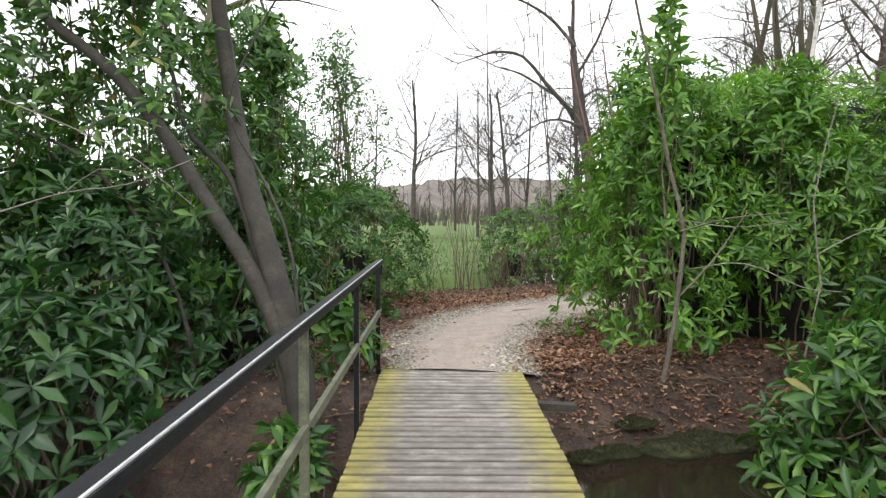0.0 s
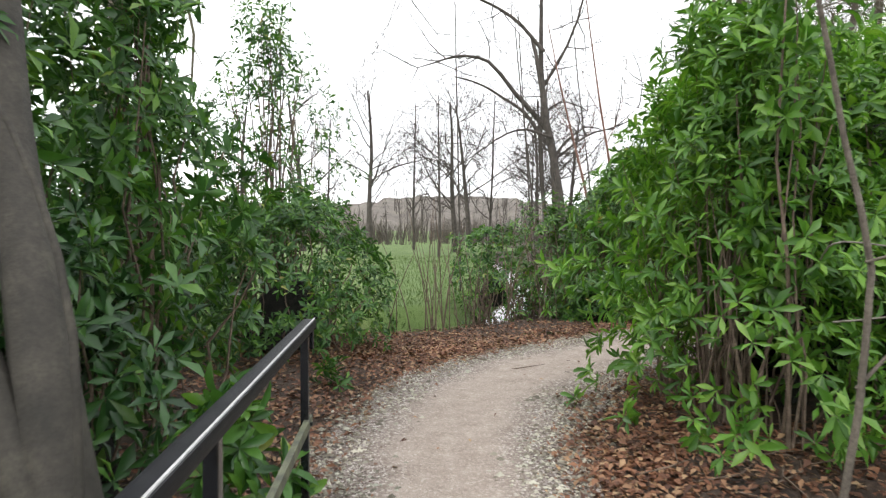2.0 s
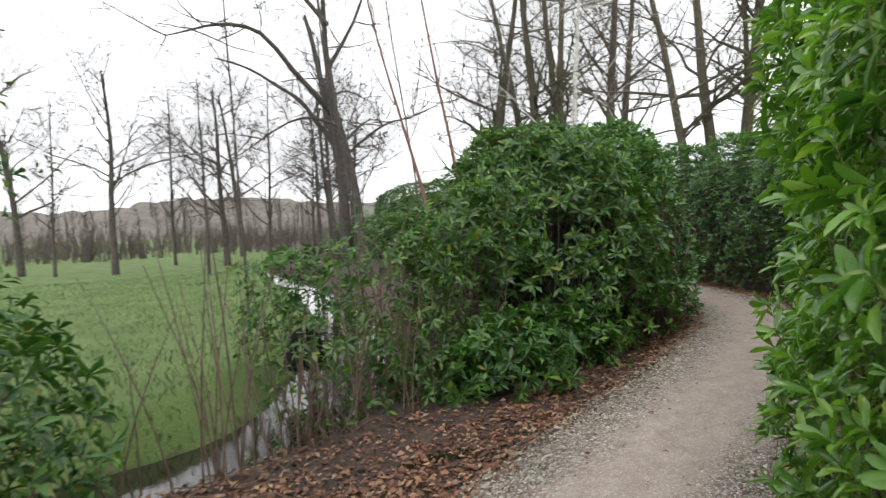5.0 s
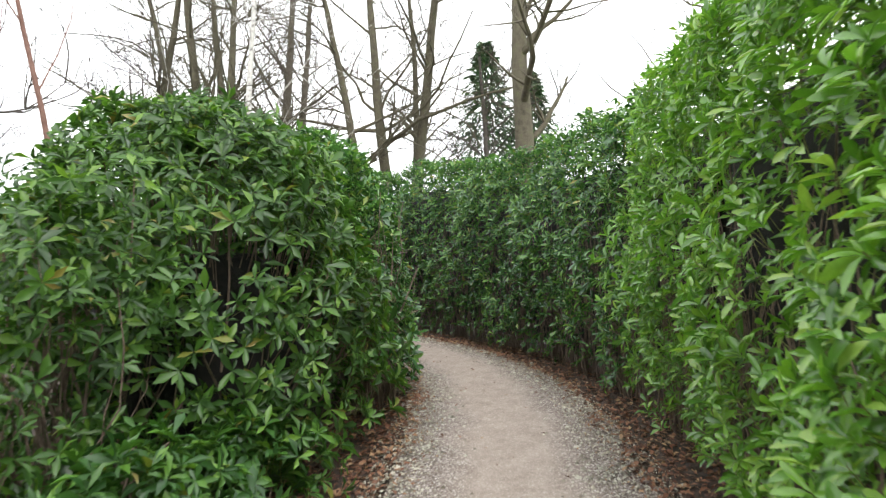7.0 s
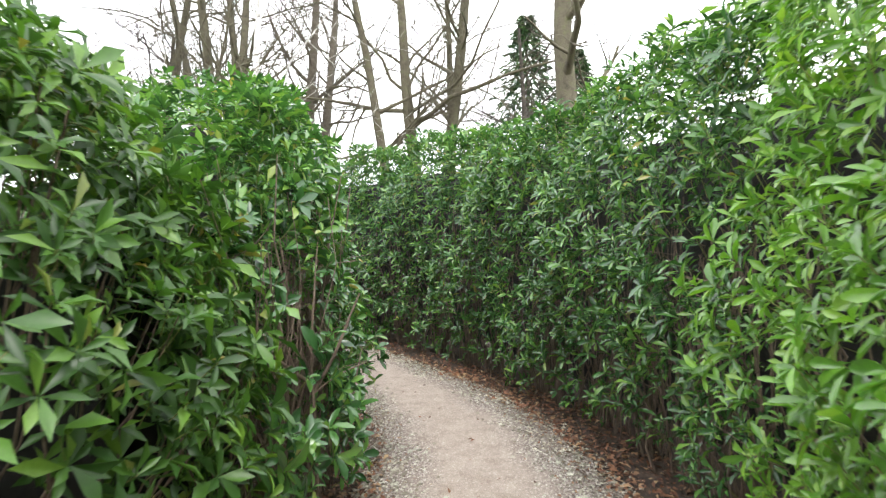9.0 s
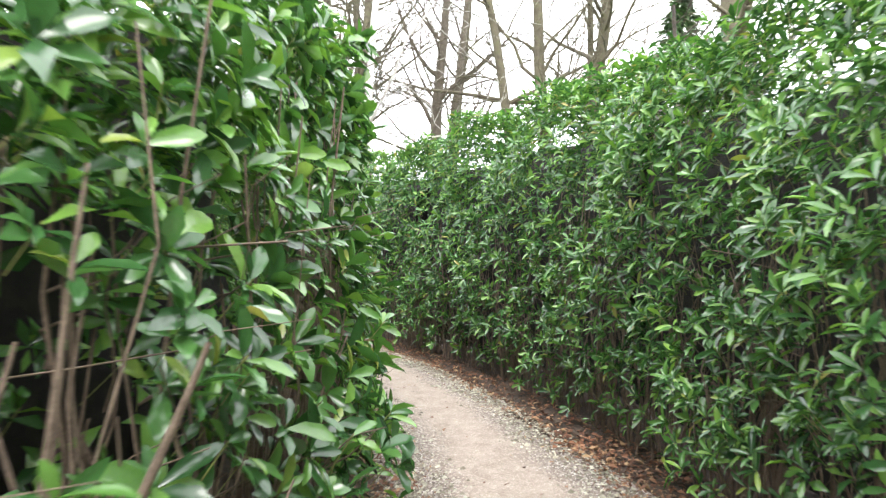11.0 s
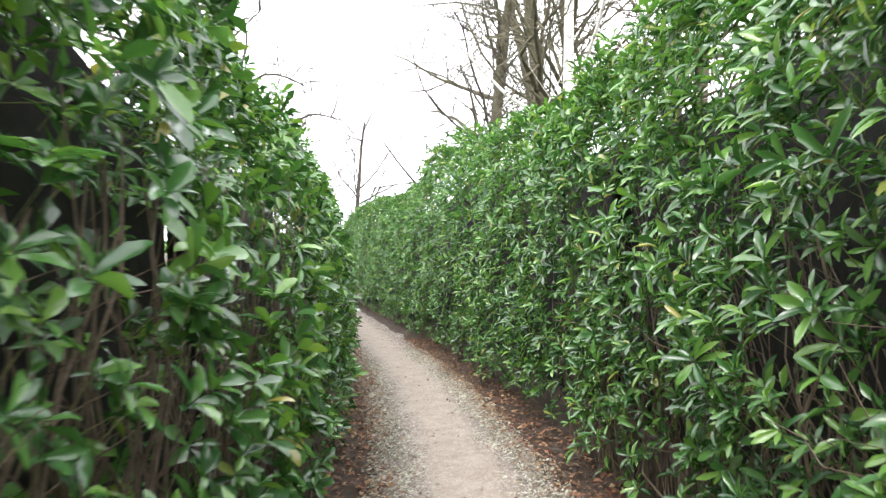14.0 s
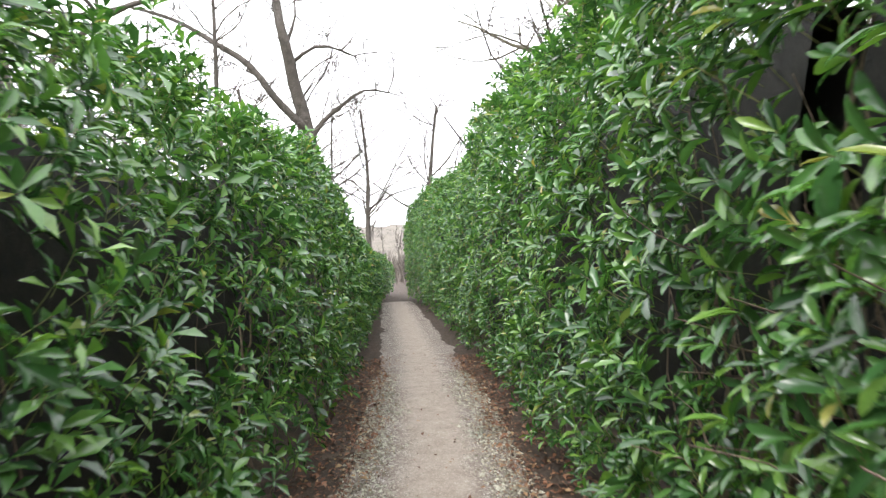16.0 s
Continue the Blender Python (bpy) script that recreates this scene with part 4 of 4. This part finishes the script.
for t, x, y, turn, s in ((oak_b, -2, 45, 0, 1.0), (slim_t, 1.1, 52, 60, .95), (oak, 3.8, 47, 200, .85), (slim_t, 5.5, 42, 10, .9), (oak_b, 10.5, 48, 90, 1.0),
                         (oak, -7, 50, 120, .95), (slim_t, -5, 47, 33, .8), (oak_b, -12, 52, 230, 1.0), (oak, -19, 48, 300, 1.0), (slim_t, 8.6, 40, 140, 1.0), (oak_b, -26, 42, 20, 1), (slim_t, 2.2, 39, 250, .75),
                         (tall_b, 22, 38, 20, .95), (tall_a, 20.3, 36.2, 130, .9), (tall_b, 19.5, 43, 250, 1.0), (tall_a, 21.1, 40, 300, 1.0), (birch, 18.1, 32.8, 0, 1.0),
                         (tall_c, 28.9, 43, 0, 1.15), (tall_b, 27.7, 34.6, 90, .95), (tall_a, 28.7, 33.5, 180, 1.1), (tall_b, 29.4, 32.7, 200, 1.15), (tall_b, 24, 45, 77, 1.0), (tall_a, 33, 47, 50, 1.0),
                         (big_e, 28, 24.3, 0, 1.1), (oak_b, 13, 62, 10, 1.1), (oak, 20, 44, 260, 1.05), (oak, 6.5, 62, 150, 1.1), (slim_t, 10.8, 55, 10, .9),
                         (tall_a, -6.0, 16.6, 20, .85), (oak_b, 34, 30, 45, 1.2), (tall_a, 40, 20, 20, 1), (tall_b, 36, 38, 160, 1), (tall_a, 38, 14, 220, 1), (slim_t, 24, 52, 200, 1.2), (oak, 17, 66, 330, 1.1)):
    stand(t, x, y, turn, s)
for t in (tall_a, tall_b, tall_c, oak, oak_b, slim_t, birch, big_e):
    discard(t)


def limb_tree(where, label, limbs, seed, twig_n):
    """An old tree with long crooked limbs, each given by plan points (sideways, up) and two radii."""
    rng = rng_of(seed)
    root = thing("tree", where, label, "tree")
    twigs = Tubes()
    for k, (pts, r0, r1) in enumerate(limbs):
        c = curve([(x, .35 * math.sin(k * 2 + z), z) for x, z in pts], .4)
        c = c + .07 * np.stack([wob(c, .35, k), wob(c, .3, k + 3), wob(c, .4, k + 6)], -1)
        t = Tubes()
        t.add(c, np.linspace(r0, r1, len(c)), 8)
        part("limb" if k else "trunk", t.mesh("limb", bark_dark), bark_dark, root)
        for j in range(twig_n if k else twig_n * 3 // 4):
            i = rng.integers(int(len(c) * (.2 if k else .45)), len(c))
            grow(twigs, twigs, c[i], rng.normal(0, 1, 3) + np.array([0, 0, .5]), rng.uniform(1.0, 3.0), .03, 1, rng, 3, (0, 4, 6))
    part("crown", twigs.mesh("crown", bark_dark), bark_dark, root, kind="stuff")


limb_tree((7.5, 31.5, -.2), "old bare tree with long crooked limbs in the meadow", [
    ([(0, 0), (-.3, 3.5), (-.9, 6.6), (-1.1, 9), (-1.22, 12.3), (-1.3, 15)], .21, .05),
    ([(-.8, 6.3), (-2.5, 8.0), (-3.6, 9.2), (-5.1, 9.4), (-6.7, 8.9)], .13, .025),
    ([(-.7, 5.9), (-2.3, 6.2), (-4.1, 5.2), (-5.1, 4.4)], .075, .015),
    ([(-1.0, 8.3), (0, 10), (.8, 12.3), (1.4, 14.2)], .09, .025),
    ([(-1.1, 9.7), (-2.5, 11.4), (-4.2, 12.3), (-6.0, 12.8)], .10, .025),
    ([(-.6, 4.8), (.9, 6.0), (2.2, 6.4), (3.3, 7.4)], .065, .015)], 150, 13)
limb_tree((10.65, 46, -.2), "dark leaning tree with crooked limbs beyond the hedge", [
    ([(.1, 0), (.05, 4), (-.1, 6.8), (-.6, 9.2), (-.85, 10.6), (-1.2, 12.3), (-1.6, 15)], .38, .12),
    ([(-.15, 7.3), (-1.4, 8.6), (-2.3, 9.7), (-3.7, 10.8), (-5.4, 11.8), (-7, 12.2)], .17, .04),
    ([(.0, 6.9), (.4, 7.5), (1.2, 8.2), (2.1, 8.8), (3.5, 8.6)], .12, .02),
    ([(-.7, 9.8), (.2, 10.4), (1.2, 10.3), (2.2, 9.9)], .08, .02),
    ([(-.85, 10.6), (-.5, 11.8), (-.55, 13)], .08, .02)], 151, 6)


def conifer(x, y, height, seed):
    rng = rng_of(seed)
    root = thing("conifer", (x, y, 0), "dark green spruce tree behind the hedge", "tree")
    t = Tubes()
    t.add([(0, 0, -.2), (0, 0, height * .5), (0, 0, height)], [.28, .16, .02], 8)
    part("trunk", t.mesh("trunk", bark_dark), bark_dark, root)
    n = 4200
    f = rng.uniform(.08, 1, n) ** .8
    az = rng.uniform(0, 6.28, n)
    rad = (1 - f) ** .75 * height * .33 * (.55 + .45 * np.abs(np.sin(f * 55))) * rng.uniform(.3, 1.1, n)
    P = np.stack([rad * np.cos(az), rad * np.sin(az), f * height - rad * .35], -1)
    A = np.stack([np.cos(az), np.sin(az), -.35 + 0 * az], -1) + rng.normal(0, .3, (n, 3))
    v, fc = leaf_arrays(P, A, np.tile([0, 0, 1.], (n, 1)), rng.uniform(.4, .8, n), rng.uniform(.14, .26, n), False)
    part("crown", mesh_from("crown", v, fc, leaf_dark), leaf_dark, root, kind="stuff")


conifer(42, 35.6, 17, 5)
conifer(45, 33.5, 15, 6)


def far_woods():
    """Bare woodland on the rise beyond the meadow, and scrub before it."""
    rng = rng_of(80)
    t = Tubes()
    for k in range(520):
        az = rng.uniform(-1.75, 1.25)
        dist = rng.uniform(70, 210)
        x, y = dist * math.sin(az) + 4, dist * math.cos(az) + 10
        h = rng.uniform(5, 9.5) * (1 if dist < 110 else 1.15)
        z = float(6 * np.clip((math.hypot(x, y) - 60) / 200, 0, 1) ** 2) - .3 + max(0, dist - 160) * .12
        t.add([(x, y, z), (x + rng.normal(0, .3), y, z + h * .5), (x + rng.normal(0, .6), y, z + h)], [.13, .09, .02], 4)
        for j in range(16):
            f = rng.uniform(.2, .95)
            a, l = rng.uniform(0, 6.28), h * rng.uniform(.15, .4) * (1.1 - f)
            p = np.array([x, y, z + h * f])
            q = p + np.array([math.cos(a) * l * .7, math.sin(a) * l * .7, l * .8])
            t.add([p, (p + q) / 2 + rng.normal(0, .15, 3), q], [.05, .035, .015], 3)
    me = t.mesh("woodland", bark_dark)
    tagged(new("woodland", me), "distant leafless woodland beyond the meadow", "woodland", kind="stuff")
    scrub = Tubes()
    for k in range(1000):
        az = rng.uniform(-1.75, 1.2)
        dist = rng.uniform(58, 100)
        x, y = dist * math.sin(az) + 4, dist * math.cos(az) + 10
        z = float(6 * np.clip((math.hypot(x, y) - 60) / 200, 0, 1) ** 2) - .2
        h = rng.uniform(1.5, 4.2)
        for j in range(9):
            a, l = rng.uniform(0, 6.28), rng.uniform(.05, .32) * h
            x, y = x + rng.normal(0, .35), y + rng.normal(0, .35)
            scrub.add([(x, y, z), (x + l * .4 * math.cos(a), y + l * .4 * math.sin(a), z + h * .5), (x + l * math.cos(a), y + l * math.sin(a), z + h * rng.uniform(.7, 1))], [.05, .04, .015], 3)
    tagged(new("scrub", scrub.mesh("scrub", wood_hill)), "brown leafless scrub along the meadow's far edge", "scrub", kind="stuff")
    n = 420
    az = np.linspace(-2.2, 1.7, n)
    rows = []
    for dist, hh in ((140, -1.0), (170, 3.5), (200, 7), (250, 12), (300, 14), (420, 8)):
        z = hh * (1 + .16 * np.sin(az * 7 + 1) + .10 * np.sin(az * 17)) + (.8 if hh > 3 else 0) * (np.sin(az * 97) * np.sin(az * 61 + hh) + rng.normal(0, .55, n))
        rows.append(np.stack([dist * np.sin(az), dist * np.cos(az), z], -1))
    v = np.stack(rows)
    i, j = np.meshgrid(np.arange(len(rows) - 1), np.arange(n - 1), indexing="ij")
    q = np.stack([i * n + j, i * n + j + 1, (i + 1) * n + j + 1, (i + 1) * n + j], -1).reshape(-1, 4)
    tagged(new("backdrop", mesh_from("backdrop", v, q[:, ::-1], wood_hill)), "brown wooded hillside in the distance", "hill", kind="structure")


far_woods()


# ---------------- litter, stones, grass ----------------
def beside_path(rng, n, lo, hi, s_lo=0, s_hi=1, side=0):
    """Places at lo to hi metres from the path's middle, in shares of half its width."""
    k = rng.integers(int(s_lo * len(MAIN)), int(s_hi * len(MAIN)) - 1, n)
    d = unit(MAIN[k + 1, :2] - MAIN[k, :2])
    nrm = np.stack([-d[:, 1], d[:, 0]], -1)
    sg = np.where(rng.uniform(0, 1, n) < .5, 1, -1) if not side else np.full(n, side)
    off = rng.uniform(lo, hi, n) * sg
    return MAIN[k, :2] + d * rng.uniform(0, .1, n)[:, None] + nrm * (off * MAIN[k, 2] / 2)[:, None], np.abs(off)


def over_path(xy):
    dp = np.sqrt(((xy[:, None] - MAIN[None, ::2, :2]) ** 2).sum(-1))
    k = dp.argmin(1)
    return dp.min(1) < MAIN[::2, 2][k] * .5


def lay_leaves(name, xy, rng, size, mat, label):
    n = len(xy)
    z = np.maximum(ground_z(xy[:, 0], xy[:, 1]), np.where(over_path(xy), .01, -9)) + rng.uniform(.006, .035, n)
    az = rng.uniform(0, 6.28, n)
    A = np.stack([np.cos(az), np.sin(az), rng.normal(0, .3, n)], -1)
    U = np.stack([rng.normal(0, .35, n), rng.normal(0, .35, n), np.ones(n)], -1)
    L = size * rng.uniform(.6, 1.4, n)
    v, f = leaf_arrays(np.c_[xy, z], A, U, L, L * rng.uniform(.4, .65, n), False)
    tagged(new(name, mesh_from(name, v, f, mat)), label, "leaves", kind="stuff")


r_l = rng_of(90)
edge_xy, off = beside_path(r_l, 36000, .74, 1.75, 0, .66)
edge_xy = edge_xy[r_l.uniform(0, 1, len(edge_xy)) < np.clip((off + .5 * wob(np.c_[edge_xy, 0 * off], .6, 4) * .3 - .74) / .3, .05, 1)]
edge_xy = edge_xy[(edge_xy[:, 1] < 17.5) | (r_l.uniform(0, 1, len(edge_xy)) < .42)]
crumb_xy, off = beside_path(r_l, 20000, .5, 1.25, 0, .66)
crumb_xy = crumb_xy[r_l.uniform(0, 1, len(crumb_xy)) < np.clip((off - .5) / .5, .02, 1)]
wide_xy = np.stack([r_l.uniform(-6, 3.2, 16000), r_l.uniform(5.6, 13.2, 16000)], -1)
wide_xy = wide_xy[~over_path(wide_xy)]
wide_xy = wide_xy[(wide_xy[:, 1] > 8.2) | (r_l.uniform(0, 1, len(wide_xy)) < .35)]
patch = np.stack([r_l.normal(-.1, 1.1, 7000), r_l.normal(11.2, .7, 7000)], -1)
patch = patch[~over_path(patch)]
bank = np.stack([r_l.uniform(-5, 6, 4200), r_l.uniform(4.4, 7.4, 4200)], -1)
bank = bank[(np.abs(bank[:, 0] - .09) > .72) & ~over_path(bank)]
slope = np.stack([r_l.uniform(.9, 5.5, 5200), r_l.uniform(5.45, 7.6, 5200)], -1)
bank = np.vstack([bank, slope[~over_path(slope)]])
bank = bank[ground_z(bank[:, 0], bank[:, 1]) > -.55]
on_path, _ = beside_path(r_l, 420, 0, .95, 0, .7)
lay_leaves("dead_leaves", np.vstack([edge_xy, wide_xy, patch, bank]), r_l, .06, leaf_brown, "brown dead leaves lying beside the path")
lay_leaves("leaf_crumbs", crumb_xy, r_l, .028, leaf_brown, "broken bits of brown leaves at the path's edges")
lay_leaves("fallen_leaves", on_path, r_l, .045, leaf_brown, "scattered dead leaves on the gravel")


def stones(name, xy, rng, size, label):
    n = len(xy)
    oct_v = np.array([(1, 0, 0), (0, 1, 0), (-1, 0, 0), (0, -1, 0), (0, 0, .7), (0, 0, -.7)])
    oct_f = np.array([(0, 1, 4), (1, 2, 4), (2, 3, 4), (3, 0, 4), (1, 0, 5), (2, 1, 5), (3, 2, 5), (0, 3, 5)])[:4]
    s = size * rng.uniform(.5, 1.5, (n, 1, 1)) * rng.uniform(.7, 1.3, (n, 6, 1))
    a = rng.uniform(0, 6.28, n)
    rot = np.stack([np.stack([np.cos(a), -np.sin(a), 0 * a], -1), np.stack([np.sin(a), np.cos(a), 0 * a], -1), np.stack([0 * a, 0 * a, 1 + 0 * a], -1)], 1)
    v = np.einsum("nij,kj->nki", rot, oct_v) * s
    v[:, :, 0] *= 1.25
    z = np.where(over_path(xy), .004, ground_z(xy[:, 0], xy[:, 1]))
    v += np.c_[xy, z][:, None]
    f = oct_f[None] + (np.arange(n) * 6)[:, None, None]
    tagged(new(name, mesh_from(name, v.reshape(-1, 3), f.reshape(-1, 3), stone_m, False)), label, "gravel", kind="stuff")


g_xy, off = beside_path(r_l, 60000, .15, 1.12, 0, .62)
g_xy = g_xy[r_l.uniform(0, 1, len(g_xy)) < np.clip((off - .3) / .45, .04, 1)]
stones("gravel", g_xy, r_l, .011, "pale loose gravel along the path")
b_xy, off = beside_path(r_l, 2600, .3, 1.2, 0, .6)
stones("pebbles", b_xy, r_l, .02, "larger pale pebbles in the path")


def meadow():
    n = 26000
    x, y = r_l.uniform(-14, 6, n), 14 + 26 * r_l.uniform(0, 1, n) ** 1.7
    dd = to_line(x, y, DITCH)
    side = np.interp(y, DITCH[:, 1][DITCH[:, 0] > 0], DITCH[:, 0][DITCH[:, 0] > 0])
    ok = (x < side) & (dd > .7)
    x, y = x[ok], y[ok]
    n = len(x)
    P = np.c_[x, y, ground_z(x, y) - .01]
    A = np.stack([r_l.normal(0, .35, n), r_l.normal(0, .35, n), np.ones(n)], -1)
    U = np.stack([r_l.normal(0, 1, n), r_l.normal(0, 1, n), 0 * x], -1)
    v, f = leaf_arrays(P, A, U, r_l.uniform(.05, .14, n), r_l.uniform(.008, .016, n), False)
    tagged(new("grass", mesh_from("grass", v, f, grass_m)), "short green meadow grass", "grass", kind="stuff")


meadow()


# ---------------- bank details ----------------
moss_m = mottled("green_moss", [(.3, (.03, .03, .014)), (.5, (.05, .06, .016)), (.7, (.085, .095, .024))], 16, .95, 1, .03, 120)


def moss_cushion(x, y, rx, ry, h, seed):
    bm = bmesh.new()
    bmesh.ops.create_icosphere(bm, subdivisions=4, radius=1)
    for v in bm.verts:
        q = np.array(v.co)
        k = 1 + .22 * wob(q + seed, .7, seed) + .08 * wob(q + seed, 2.3, seed)
        v.co = (q[0] * rx * k, q[1] * ry * k, max(q[2], -.25) * h * k)
    for f in bm.faces:
        f.smooth = True
    me = bpy.data.meshes.new("moss_cushion")
    bm.to_mesh(me)
    bm.free()
    me.materials.append(moss_m)
    ob = new("moss_cushion", me)
    rng = rng_of(seed + 200)
    n = 1400
    az, rr = rng.uniform(0, 6.28, n), np.sqrt(rng.uniform(0, 1.5, n))
    px, py = rr * rx * np.cos(az), rr * ry * np.sin(az)
    pz = h * np.sqrt(np.clip(1 - rr ** 2, 0, 1)) * .95
    A = np.stack([rng.normal(0, .6, n), rng.normal(0, .6, n), np.ones(n)], -1)
    U = np.stack([rng.normal(0, 1, n), rng.normal(0, 1, n), 0 * az], -1)
    vv, ff = leaf_arrays(np.stack([px, py, pz], -1), A, U, rng.uniform(.015, .035, n), rng.uniform(.006, .012, n), False)
    part("moss_tuft", mesh_from("moss_tuft", vv, ff, moss_m), moss_m, ob, kind="stuff")
    z = max(float(ground_z(np.array([x]), np.array([y]))[0]), -.58)
    ob.location = (x, y, z - .012)
    tagged(ob, "low cushion of green moss on the soil", "moss", "moss cushions")


for k, (x, y, rx, ry, h) in enumerate(((1.5, 5.45, .2, .16, .035), (2.05, 5.5, .3, .2, .05), (2.6, 5.65, .26, .2, .045), (2.3, 5.8, .25, .18, .03), (1.2, 5.3, .16, .14, .03), (1.75, 5.75, .2, .15, .03), (2.0, 12.0, .3, .1, .016), (.75, 11.35, .28, .1, .02))):
    moss_cushion(x, y, rx, ry, h, k + 3)

r_t = rng_of(95)
fallen = Tubes()
spots = [(r_t.uniform(1.0, 5), r_t.uniform(5.4, 7.2)) for k in range(70)] + [(r_t.uniform(-4, -.9), r_t.uniform(4.6, 7.5)) for k in range(60)] + [(r_t.uniform(-3, 1), r_t.uniform(9.5, 12.8)) for k in range(40)]
for x, y in spots:
    a, l = r_t.uniform(0, 6.28), r_t.uniform(.15, .6)
    z = float(ground_z(np.array([x]), np.array([y]))[0]) + .02
    fallen.add([(x, y, z), (x + l * .5 * math.cos(a), y + l * .5 * math.sin(a), z + r_t.uniform(0, .06)), (x + l * math.cos(a + .3), y + l * math.sin(a + .3), z + r_t.uniform(-.02, .08))], [.006, .005, .002], 4)
tagged(new("fallen_twigs", fallen.mesh("fallen_twigs", twig)), "thin fallen twigs lying on leaf litter", "twigs", kind="stuff")
tagged(new("timber_end", bpy.data.meshes.new("timber_end")), "dark timber end sticking out beside the footbridge", "timber")
bm = box_bm(.34, .09, .06, (0, 0, 0), .008)
bm.to_mesh(bpy.data.objects["timber_end"].data)
bm.free()
bpy.data.objects["timber_end"].data.materials.append(bark_wet)
bpy.data.objects["timber_end"].matrix_world = pose(.93, 5.15, -.1, 0, 4, 4)
